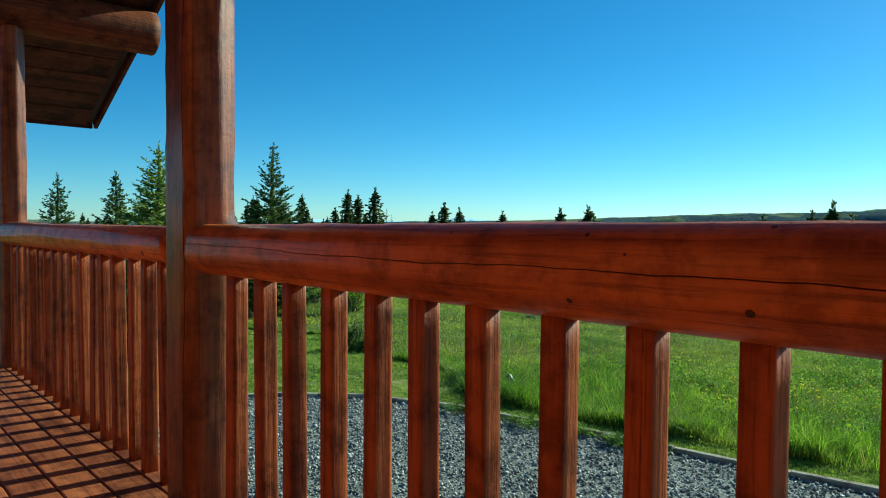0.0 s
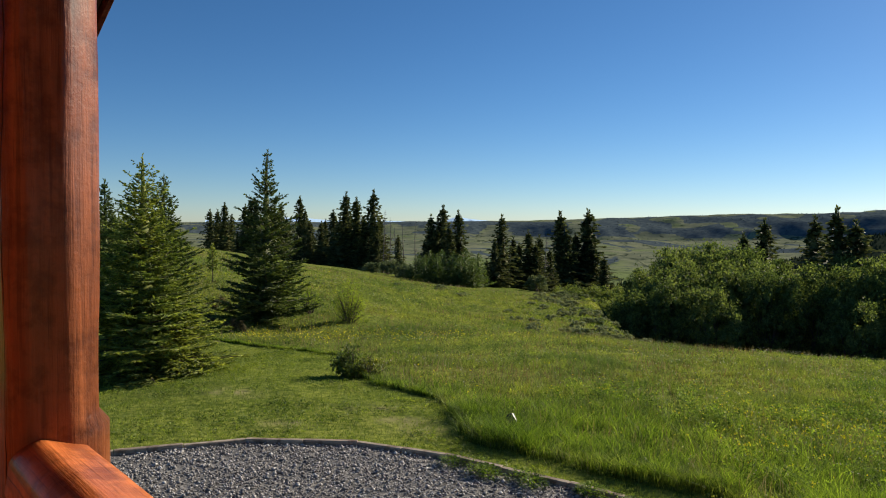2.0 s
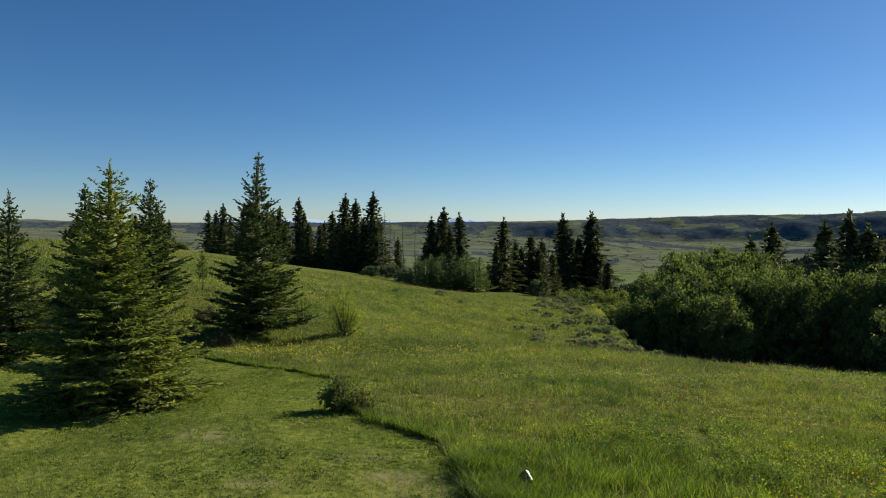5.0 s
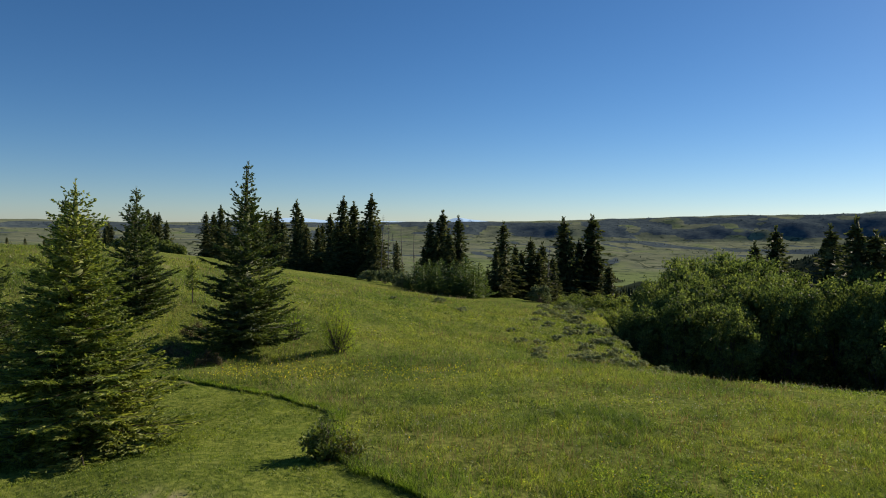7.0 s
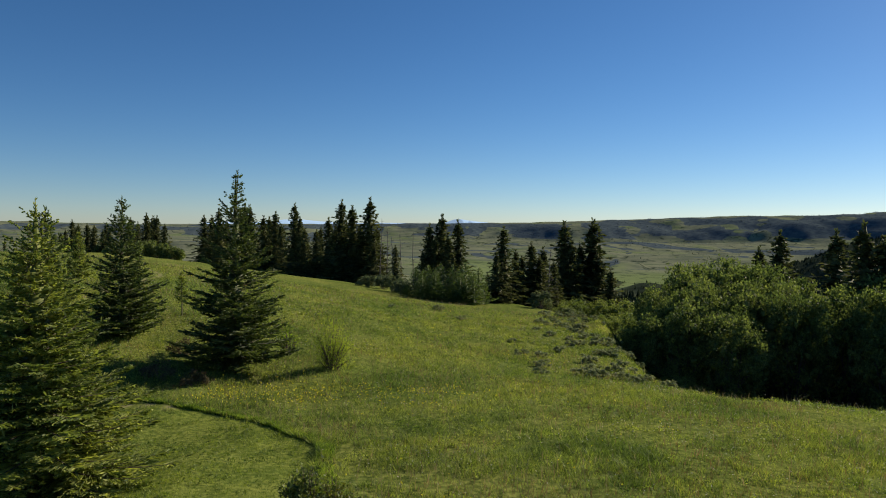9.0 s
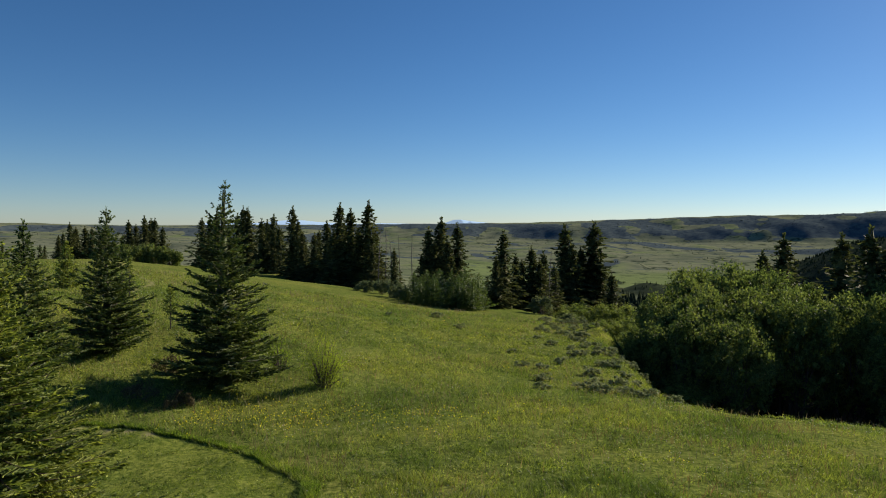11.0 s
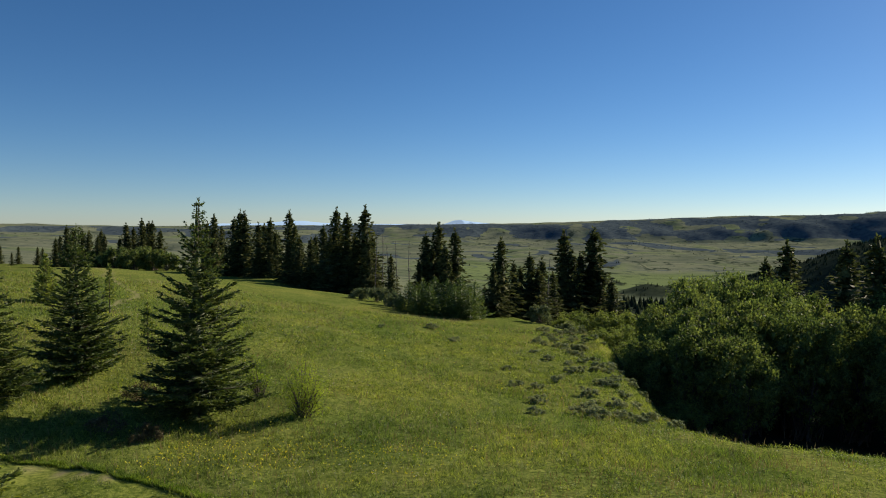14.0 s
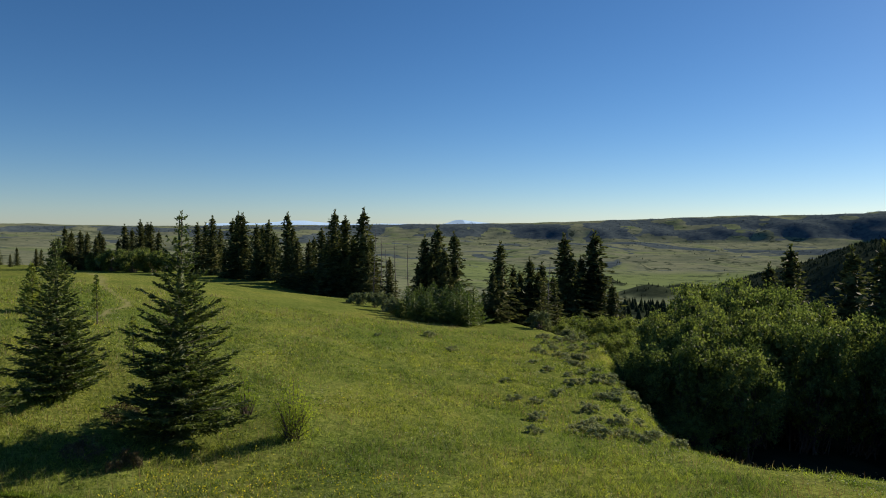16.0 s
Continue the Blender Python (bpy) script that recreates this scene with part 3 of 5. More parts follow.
for name, vals in (("mown", mown), ("trail", trail), ("plain", step01(60, 250, brow)), ("wood_shade", wood_shade), ("forest_shade", forest_shade), ("lush", lush)):
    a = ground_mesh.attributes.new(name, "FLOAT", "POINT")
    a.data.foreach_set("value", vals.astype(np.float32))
tagged(new("ground", ground_mesh), "green rolling meadow above a wide grassy valley with wooded slopes", "ground", kind="structure")

# distant hills on the skyline; their haze is painted pale blue, with a glow
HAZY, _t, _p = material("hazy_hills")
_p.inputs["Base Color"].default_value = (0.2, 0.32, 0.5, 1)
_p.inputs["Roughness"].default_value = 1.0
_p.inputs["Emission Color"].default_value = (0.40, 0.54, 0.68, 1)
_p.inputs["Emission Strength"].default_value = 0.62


def distant_hills():
    xs = np.linspace(-1500, 700, 160)
    d = 4560.0
    top = 13 + 13 * np.exp(-((xs - 115) / 80) ** 2) + 20 * step01(-20, 95, xs) * step01(520, 200, xs) + 16 * np.exp(-((xs + 1010) / 130) ** 2) + 12 * np.exp(-((xs + 860) / 160) ** 2) + 5 * np.exp(-((xs + 350) / 250) ** 2) + 1.2 * rough(xs / 45, xs * 0, 3, 9)
    ys = np.sqrt(d * d - xs * xs)
    n = len(xs)
    v = np.concatenate([np.stack([xs, ys - 60, xs * 0 - 60], 1), np.stack([xs, ys, top], 1), np.stack([xs, ys + 40, xs * 0 - 60], 1)])
    i = np.arange(n - 1)
    f = np.concatenate([np.stack([i, i + 1, i + 1 + n, i + n], 1), np.stack([i + n, i + n + 1, i + 1 + 2 * n, i + 2 * n], 1)])
    return mesh_of("distant_hills", v, f, HAZY)


tagged(new("backdrop_hills", distant_hills()), "distant hills on the horizon, their haze painted pale blue", "hills", kind="structure")

# ---- gravel court ----
def gravel_court():
    xs = np.linspace(-11.5, 11.5, 116)
    top = np.interp(xs, EDGE_X, EDGE_Y)
    low = np.full_like(xs, -3.0)
    n = len(xs)
    v = np.concatenate([np.stack([xs, low, xs * 0 + PAD_Z], 1), np.stack([xs, top, xs * 0 + PAD_Z], 1)])
    i = np.arange(n - 1)
    return mesh_of("gravel_court", v, np.stack([i, i + 1, i + 1 + n, i + n], 1), BED)


court = tagged(new("pavement_gravel", gravel_court()), "grey crushed gravel court below the deck", "gravel", kind="structure")


def pebbles(count, seed):
    g = np.random.default_rng(seed)
    x, y = g.uniform(-7.5, 6.5, count), g.uniform(3.6, 10.85, count)
    fade = np.minimum(np.minimum(x + 7.5, 6.5 - x), y - 3.6) + 0.5 * field(x / 0.8, y / 0.8, 7)
    keep = (past_edge(x, y) < -0.03) & (g.random(count) < step01(0, 1.3, fade))
    x, y = x[keep], y[keep]
    n = len(x)
    size = g.uniform(0.010, 0.021, n) * (1 + 0.5 * (g.random(n) < 0.15))
    base = np.array([(1, 0, 0), (0, 1, 0), (-1, 0, 0), (0, -1, 0), (0, 0, 1), (0, 0, -1)], float)
    v = base[None] * size[:, None, None] * g.uniform(0.55, 1.35, (n, 6, 3)) + g.normal(0, 0.25, (n, 6, 3)) * size[:, None, None]
    q = g.uniform(0, 6.28, n)
    c, s = np.cos(q)[:, None], np.sin(q)[:, None]
    v = np.stack([v[..., 0] * c - v[..., 1] * s, v[..., 0] * s + v[..., 1] * c, v[..., 2] * 0.8], -1)
    v += np.stack([x, y, PAD_Z + size * 0.35 + 0.012 * g.random(n)], 1)[:, None]
    f = np.array([(0, 1, 4), (1, 2, 4), (2, 3, 4), (3, 0, 4), (1, 0, 5), (2, 1, 5), (3, 2, 5), (0, 3, 5)])
    return mesh_of("gravel", v.reshape(-1, 3), (np.arange(n)[:, None, None] * 6 + f[None]).reshape(-1, 3), STONE)


tagged(new("gravel", pebbles(58000, 3)), "loose grey crushed stone", "gravel", kind="stuff")

edging = tagged(new("garden_edging"), "weathered timber edging round the gravel court", "edging")
_e = [(x, float(np.interp(x, EDGE_X, EDGE_Y))) for x in np.concatenate([np.linspace(-9, -5, 5), [-4.5, -3.65, -2.85, -2.0, -1.2, -0.55, 0.05, 0.8, 1.58, 2.2, 2.8, 3.83, 4.6, 5.8, 7]])]
for k, (p, q) in enumerate(zip(_e, _e[1:])):
    d = Vector((q[0] - p[0], q[1] - p[1], 0))
    b = part("board", box(d.length - 0.006, 0.088, 0.12, 0.008), TIMBER, edging)
    b.matrix_basis = pose((p[0] + q[0]) / 2, (p[1] + q[1]) / 2, PAD_Z - 0.002 + 0.006 * ((k * 7) % 3), 0, 0, math.degrees(math.atan2(d.y, d.x)))

# ---- porch ----
RU, RN, RA = Vector((-0.682, 0.7314, 0)), Vector((0.7314, 0.682, 0)), Vector((-0.815, 2.425, 0))
FLOOR_Z = 2.675
RAIL_TURN = math.degrees(math.atan2(RU.y, RU.x))


def porch(s, n, z):
    """A place on the porch: s along the railing, n outward from it."""
    return RA + RU * s + RN * n + Vector((0, 0, z))


def set_log(ob, start, along, side):
    ob.matrix_basis = axes(start, along, side)
    return ob


def post(s, n, r, top, seed, crack, label, notch=1.03):
    flats_ = ((1.4, 0.93, 0), (2.2, 0.90, notch), (0.5, 0.93, 0), (3.0, 0.80, notch), (0.0, 0.81, 0), (-1.5, 0.95, 0))
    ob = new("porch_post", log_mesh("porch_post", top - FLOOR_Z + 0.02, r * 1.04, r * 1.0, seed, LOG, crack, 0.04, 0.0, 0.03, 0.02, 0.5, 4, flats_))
    set_log(ob, porch(s, n, FLOOR_Z - 0.02), (0, 0, 1), -RN)
    return tagged(ob, label, "post", "porch posts")


post(0.168, 0.021, 0.120, 6.86, 5, 0.62, "red-stained peeled log porch post with a long drying crack")
post(3.335, 0.03, 0.105, 5.03, 8, 0.4, "red-stained log porch post under a roof beam")
post(-2.95, 0.03, 0.12, 6.75, 9, 0.4, "red-stained log porch post at the end of the railing")


def knot_or_bark(parent, s_local, theta, r, size):
    me = bpy.data.meshes.new("knot_or_bark")
    bm = bmesh.new()
    bmesh.ops.create_uvsphere(bm, u_segments=12, v_segments=6, radius=1)
    bmesh.ops.scale(bm, vec=(0.35 * size, size * 0.9, size * 0.9), verts=bm.verts)
    for v in bm.verts:
        rim = abs(math.hypot(v.co.y / size, v.co.z / size))
        v.co.x *= 0.5 + 0.7 * rim
    bm.to_mesh(me)
    bm.free()
    me.materials.append(KNOT_AND_SHADE)
    k = part("knot_or_bark", shade(me), KNOT_AND_SHADE, parent)
    k.matrix_basis = Matrix.Translation((0.985 * r * math.cos(theta), 0.985 * r * math.sin(theta), s_local)) @ Matrix.Rotation(theta, 4, "Z")


slat_meshes = [log_mesh("baluster", 0.875, 0.0278, 0.027, 40 + k, SLAT, 0.35 + 1.3 * k, 0.03, 1.0, 0.07, 0.012, 0.05, 9) for k in range(5)]


def railing(start, end, r0, r1, seed, crack, slats, label, rise=0.0, hewn=(), wobble=0.025):
    top = new("railing")
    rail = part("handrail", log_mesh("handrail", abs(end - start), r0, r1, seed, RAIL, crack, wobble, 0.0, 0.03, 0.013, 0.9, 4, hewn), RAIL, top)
    sgn = 1 if end > start else -1
    set_log(rail, porch(start, 0, 3.603), RU * sgn + Vector((0, 0, rise)), -RN)
    g = random.Random(seed)
    for k, s in enumerate(slats):
        ob = part("baluster", slat_meshes[(k * 3 + seed) % 5], SLAT, top)
        ob.matrix_basis = pose(*porch(s, g.uniform(-0.006, 0.006), FLOOR_Z - 0.005), g.uniform(-0.6, 0.6), g.uniform(-0.5, 0.5), g.choice((0, 90, 180, 270)) + RAIL_TURN + g.uniform(-6, 6))
    tagged(top, label, "railing")
    return rail


near_rail = railing(0.075, -2.88, 0.086, 0.095, 21, -0.06, [-0.143 - 0.183 * k for k in range(15)], "red-stained log railing with squared balusters beside the porch post", 0.007, ((-0.15, 0.93, -1), (-1.85, 0.86, -1), (0.85, 0.96, -1), (-2.9, 0.96, -1)))
for s, q, size in ((-1.528, -0.80, 0.011), (-1.504, 0.53, 0.013), (-1.609, -0.41, 0.006), (-1.803, 0.44, 0.015), (-1.819, -1.03, 0.012), (-1.202, -0.82, 0.009), (-1.097, -0.47, 0.014), (-0.976, -0.34, 0.006), (-0.926, 0.34, 0.006), (-0.64, 0.2, 0.005)):
    r_here = (0.086 + 0.003 * (0.075 - s)) * min(1.0, 0.93 / math.cos(q + 0.15), 0.96 / max(0.1, math.cos(q - 0.85)))
    knot_or_bark(near_rail, 0.075 - s, q, 1.006 * r_here, 0.5 * size)
far_rail = railing(0.33, 3.20, 0.069, 0.08, 22, 1.2, [0.45 + 0.178 * k for k in range(16)], "red-stained log railing with closely set balusters along the deck", 0.0, ((0.3, 0.95, -1), (-1.1, 0.96, -1)), 0.06)
# bark remnants left on the far rail, modelled as larger flat knots
for s_, q_, w_ in ((0.42, 0.9, 0.02), (0.75, 1.2, 0.028), (1.05, 0.8, 0.02), (1.5, 1.1, 0.03), (2.1, 0.9, 0.03)):
    knot_or_bark(far_rail, s_, q_, 0.066, w_)
knot_or_bark(far_rail, 0.2, -0.5, 0.069, 0.014)

deck = tagged(new("floor_deck"), "red-brown stained deck of long boards", "deck", kind="structure")
board_me = bpy.data.meshes.new("deck_board")
_b = box(9.4, 0.139, 0.036, 0.004)
_b.to_mesh(board_me)
_b.free()
board_me.materials.append(DECK)
for k in range(20):
    b = part("plank", board_me, DECK, deck)
    b.matrix_basis = Matrix.Translation(porch(0.6 - 0.05 * (k % 3), 0.03 - 0.146 * k, FLOOR_Z - 0.018)) @ pose(0, 0, 0, 0, 0, RAIL_TURN)
b = part("rim_joist", box(9.3, 0.05, 0.24, 0.004), SOFFIT, deck)
b.matrix_basis = Matrix.Translation(porch(0.6, 0.06, FLOOR_Z - 0.16)) @ pose(0, 0, 0, 0, 0, RAIL_TURN)
for s in (0.218, 3.29, -2.95):
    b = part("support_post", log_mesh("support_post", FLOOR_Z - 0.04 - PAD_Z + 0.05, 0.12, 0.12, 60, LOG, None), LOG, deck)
    set_log(b, porch(s, -0.12, PAD_Z - 0.05), (0, 0, 1), -RN)

# roof: two slopes, the ridge running outward over the porch
PITCH, EAVE_S, EAVE_Z, RIDGE_S, RAKE_N, BACK_N = 0.48, 4.9, 4.60, -1.3, 1.0, -3.2
beam = new("roof_beam", log_mesh("roof_beam", 3.93, 0.17, 0.168, 31, BEAM, 2.2, 0.03, 0.0, 0.06, 0.01, 0.25))
set_log(beam, porch(3.33, -2.93, 5.165), RN, RU)
tagged(beam, "red-stained round log beam jutting out under the roof", "beam")
roof = tagged(new("roof"), "low gable roof with dark red board soffit", "roof", kind="structure")
slope = math.atan(PITCH)
run = (EAVE_S - RIDGE_S) / math.cos(slope)
width = 0.262
bd_me = bpy.data.meshes.new("soffit_board")
_b = box(RAKE_N - BACK_N - 0.06, width - 0.012, 0.024, 0.006)
_b.to_mesh(bd_me)
_b.free()
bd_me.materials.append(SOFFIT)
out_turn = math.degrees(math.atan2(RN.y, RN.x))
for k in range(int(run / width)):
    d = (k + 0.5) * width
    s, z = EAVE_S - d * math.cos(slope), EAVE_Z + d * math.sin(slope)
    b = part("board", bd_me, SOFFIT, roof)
    # local x runs outward, local y along the railing, tipped to the slope
    b.matrix_basis = Matrix.Translation(porch(s, (RAKE_N + BACK_N) / 2 - 0.03, z + 0.014)) @ pose(0, 0, 0, 0, 0, out_turn) @ pose(0, 0, 0, -math.degrees(slope))
for sgn in (1, -1):
    mid_s = RIDGE_S + sgn * (EAVE_S - RIDGE_S) / 2
    tilt = pose(0, 0, 0, 0, 0, out_turn) @ pose(0, 0, 0, -sgn * math.degrees(slope))
    zc = EAVE_Z + (EAVE_S - RIDGE_S) / 2 * PITCH
    b = part("roofing", box(RAKE_N - BACK_N, run + 0.05, 0.07, 0.005), SHINGLE, roof)
    b.matrix_basis = Matrix.Translation(porch(mid_s, (RAKE_N + BACK_N) / 2, zc + 0.075)) @ tilt
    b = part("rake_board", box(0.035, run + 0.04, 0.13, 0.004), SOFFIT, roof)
    b.matrix_basis = Matrix.Translation(porch(mid_s, RAKE_N + 0.02, zc + 0.045)) @ tilt
    b = part("drip_edge", box(0.02, run + 0.1, 0.035, 0.003), METAL, roof)
    b.matrix_basis = Matrix.Translation(porch(mid_s, RAKE_N + 0.05, zc + 0.115)) @ tilt
    b = part("eave_trim", box(RAKE_N - BACK_N, 0.03, 0.1, 0.004), SOFFIT, roof)
    b.matrix_basis = Matrix.Translation(porch(RIDGE_S + sgn * (EAVE_S - RIDGE_S + 0.02), (RAKE_N + BACK_N) / 2, EAVE_Z + 0.03)) @ pose(0, 0, 0, 0, 0, out_turn)

b = part("ridge_cap", box(RAKE_N - BACK_N + 0.06, 0.34, 0.05, 0.01), SHINGLE, roof)
b.matrix_basis = Matrix.Translation(porch(RIDGE_S, (RAKE_N + BACK_N) / 2, EAVE_Z + (EAVE_S - RIDGE_S) * PITCH + 0.1)) @ pose(0, 0, 0, 0, 0, out_turn)


def log_wall():
    vs, fs, n = [], [], 14
    for k in range(15):
        z, r = FLOOR_Z + 0.12 + 0.24 * k, 0.13
        half = 4.6 if k < 9 else max(0.8, 4.6 - (k - 8) * 0.55)
        for e in (-half, half):
            for q in range(n):
                a = 2 * math.pi * q / n
                vs.append(porch(RIDGE_S + e, -2.85 + r * math.cos(a), z + r * math.sin(a)))
        o = len(vs) - 2 * n
        fs += [(o + q, o + (q + 1) % n, o + n + (q + 1) % n, o + n + q) for q in range(n)]
    return shade(mesh_of("wall_house", [tuple(v) for v in vs], fs, SLAT))


# out of view: added to close the porch and bounce light onto the railing
tagged(new("wall_house", log_wall()), "unseen red-stained log house wall behind the deck", "wall", kind="structure")

# ---- trees ----
def unit(v):
    return v / np.maximum(np.linalg.norm(v, axis=-1, keepdims=True), 1e-9)


def tube(paths, radii, sides=5):
    """Tapered tubes along paths (b, k, 3) with radii (b, k)."""
    paths, radii = np.asarray(paths, float), np.asarray(radii, float)
    b, k, _ = paths.shape
    d = unit(np.gradient(paths, axis=1))
    ref = np.where(np.abs(d[..., 2:3]) > 0.9, [1.0, 0, 0], [0, 0, 1.0])
    e1 = unit(np.cross(d, ref))
    e2 = np.cross(d, e1)
    q = np.linspace(0, 2 * np.pi, sides, endpoint=False)
    v = paths[:, :, None] + radii[:, :, None, None] * (np.cos(q)[:, None] * e1[:, :, None] + np.sin(q)[:, None] * e2[:, :, None])
    i, j, m = np.meshgrid(np.arange(b), np.arange(k - 1), np.arange(sides), indexing="ij")
    a = (i * k + j) * sides + m
    c = (i * k + j) * sides + (m + 1) % sides
    return v.reshape(-1, 3), np.stack([a, c, c + sides, a + sides], -1).reshape(-1, 4)


def kites(p, d, ln, w, roll):
    """Slim four-cornered sprays from p along d: one flat face each."""
    n = len(p)
    ref = np.where(np.abs(d[:, 2:3]) > 0.9, [1.0, 0, 0], [0, 0, 1.0])
    e1 = unit(np.cross(d, ref))
    e2 = np.cross(d, e1)
    e = (e1 * np.cos(roll)[:, None] + e2 * np.sin(roll)[:, None]) * w[:, None]
    m = p + d * (ln * 0.62)[:, None]
    v = np.stack([p - e * 0.5, m - e, p + d * ln[:, None], m + e], 1).reshape(-1, 3)
    return v, np.arange(4 * n).reshape(-1, 4)


def spruce_meshes(h, rad, seed, whorls, leaf, step=0.075, width=0.026, lean=0.0, base=0.04, rise=(4, 22, 58), curl=0.12, taper=0.92, fine=True, core=0.0, dense=1.0, limbs=True, ragged=0.22, leader=0.06, tip=0.008, spacing=0.88):
    """A trunk with limbs in whorls; flat sprays of twigs to both sides of every limb, thick with needles."""
    g = np.random.default_rng(seed)
    tz = np.linspace(0, 1, 16)
    spine = np.stack([lean * tz**2 * h + 0.004 * h * np.sin(5 * tz), 0.004 * h * np.sin(7 * tz + 1), tz * h], 1)
    tv, tf = tube(spine[None], (0.012 * h * (1 - tz) ** 0.9 + 0.006)[None], 8)
    zf = base + (1 - leader - base) * (1 - (1 - np.arange(whorls) / (whorls - 1)) ** spacing)
    f, a, ln = [], [], []
    gap = (1 - base) / whorls
    for q in zf:
        per = int(g.integers(6, 9) * dense) if q < 0.85 else int(g.integers(4, 6))
        reach = rad * (1 - q) ** taper * g.uniform(0.9, 1.06) + tip * h
        turn = g.uniform(0, 6.28)
        for k in range(per):
            f.append(q + g.normal(0, 0.12) * gap)
            a.append(turn + k * 6.283 / per + g.normal(0, 0.14))
            ln.append(reach * g.uniform(1 - 1.6 * ragged, 1 + 0.5 * ragged))
        if q < 0.9:
            for k in range(int(5 * dense)):
                f.append(q + g.uniform(0.2, 0.8) * gap)
                a.append(g.uniform(0, 6.28))
                ln.append(reach * g.uniform(0.35, 0.75))
    f, a, L = np.clip(np.array(f), base * 0.7, 0.995), np.array(a), np.array(ln)
    L = L * np.where(f < base + 0.02, 0.8, 1.0)
    S = np.stack([np.interp(f, tz, spine[:, 0]), np.interp(f, tz, spine[:, 1]), f * h], 1)
    D = np.stack([np.cos(a), np.sin(a)], 1)
    up = np.tan(np.radians(np.interp(f, [0, 0.55, 1], rise) + g.normal(0, 3.5, len(f))))
    sway = g.normal(0, 0.06, len(f))

    def along(i, q):
        w = L[i] * sway[i] * q * q
        xy = D[i] * (L[i] * q)[:, None] + np.stack([-D[i][:, 1], D[i][:, 0]], 1) * w[:, None]
        return S[i] + np.concatenate([xy, (L[i] * ((up[i] - curl * 0.6) * q + curl * q**2.2))[:, None]], 1)
    nb = len(S)
    t6 = np.linspace(0, 1, 5)
    if limbs:
        bp = along(np.repeat(np.arange(nb), 5), np.tile(t6, nb)).reshape(nb, 5, 3)
        lv, lf = tube(bp, (0.010 * L + 0.003)[:, None] * (1 - 0.85 * t6)[None], 3)
        tv, tf = np.concatenate([tv, lv]), np.concatenate([tf, lf + len(tv)])
    # side twigs, widest a third of the way along the limb, and the needled end of the limb itself
    count = np.maximum(4, (2 * L / step)).astype(int)
    ti = np.repeat(np.arange(nb), count)
    n = len(ti)
    q = 0.10 + 0.90 * g.random(n) ** 0.85
    p = along(ti, q)
    fw = unit(along(ti, np.minimum(q + 0.06, 1.06)) - along(ti, q - 0.04))
    side = unit(np.cross(fw, [0, 0, 1.0])) * g.choice([-1, 1], n)[:, None]
    ang = g.normal(0.88, 0.16, n)
    d = unit(fw * np.cos(ang)[:, None] + side * np.sin(ang)[:, None] + np.array([0, 0, 1.0]) * g.normal(-0.04, 0.09, n)[:, None])
    tl = L[ti] * (0.07 + 0.36 * (1 - q)) * np.minimum(1, 0.35 + q / 0.35) * g.uniform(0.7, 1.2, n) + 0.5 * step
    pair = 2 if fine else 1
    P, DD, LN, W = [p] * pair, [d] * pair, [tl] * pair, [np.minimum(width, 0.4 * tl)] * pair
    R = [g.normal(0, 0.25, n), np.pi / 2 + g.normal(0, 0.3, n)] if fine else [g.uniform(-0.9, 0.9, n)]
    ends = np.repeat(np.arange(nb), 3)
    eq = g.uniform(0.55, 0.97, len(ends))
    ep = along(ends, eq)
    ed = unit(along(ends, eq + 0.06) - along(ends, eq - 0.04) + g.normal(0, 0.06, (len(ends), 3)))
    P.append(ep); DD.append(ed); LN.append(0.30 * L[ends] * (1.25 - eq) + 0.7 * step); W.append(np.full(len(ends), width)); R.append(g.uniform(0, 3.14, len(ends)))
    if fine:
        m = np.maximum(1, (1.7 * tl / step)).astype(int)
        si = np.repeat(np.arange(n), m)
        sq = 0.15 + 0.85 * g.random(len(si))
        sp = p[si] + d[si] * (tl[si] * sq)[:, None]
        sd = unit(d[si] * 0.75 + unit(np.cross(d[si], [0, 0, 1.0])) * g.choice([-1, 1], len(si))[:, None] * g.uniform(0.35, 0.9, len(si))[:, None] + g.normal(0, 0.16, (len(si), 3)))
        sl = tl[si] * 0.36 * (1.15 - sq) * g.uniform(0.6, 1.3, len(si)) + 0.45 * step
        P.append(sp); DD.append(sd); LN.append(sl); W.append(np.minimum(width * 0.8, 0.35 * sl)); R.append(g.uniform(0, 3.14, len(si)))
    # the leader, bristling with needles
    lq = g.uniform(1 - leader * 1.5, 0.995, 26)
    lp = np.stack([np.interp(lq, tz, spine[:, k]) for k in range(3)], 1)
    la = g.uniform(0, 6.28, 26)
    P.append(lp); DD.append(unit(np.stack([np.cos(la) * 0.5, np.sin(la) * 0.5, np.ones(26)], 1))); LN.append(np.full(26, min(1.3 * step, 0.4))); W.append(np.full(26, width * 0.5)); R.append(la)
    v, fc = kites(*(np.concatenate(z) for z in (P, DD, LN, W, R)))
    v[:, 2] = np.maximum(v[:, 2], 0.02)
    if core:
        # the dense shaded inside of the crown: ragged tiers round the trunk
        tiers, sides = 16, 8
        qq = np.linspace(0, 2 * np.pi, sides, endpoint=False)
        for k in range(tiers):
            z0 = base + (0.95 - base) * k / (tiers - 1)
            r = core * rad * (1 - z0) ** taper * g.uniform(0.6, 1.25, sides)
            ring = np.stack([r * np.cos(qq), r * np.sin(qq), h * (z0 + g.normal(-0.01, 0.012, sides))], 1)
            o = len(v)
            v = np.concatenate([v, ring, [[0, 0, h * min(0.99, z0 + 0.12)]]])
            fc = np.concatenate([fc, [(o + j, o + (j + 1) % sides, o + (j + 2) % sides, o + sides) for j in range(0, sides, 2)]])
    return mesh_of("trunk", tv, tf, BARK), mesh_of("crown", v, fc, leaf)


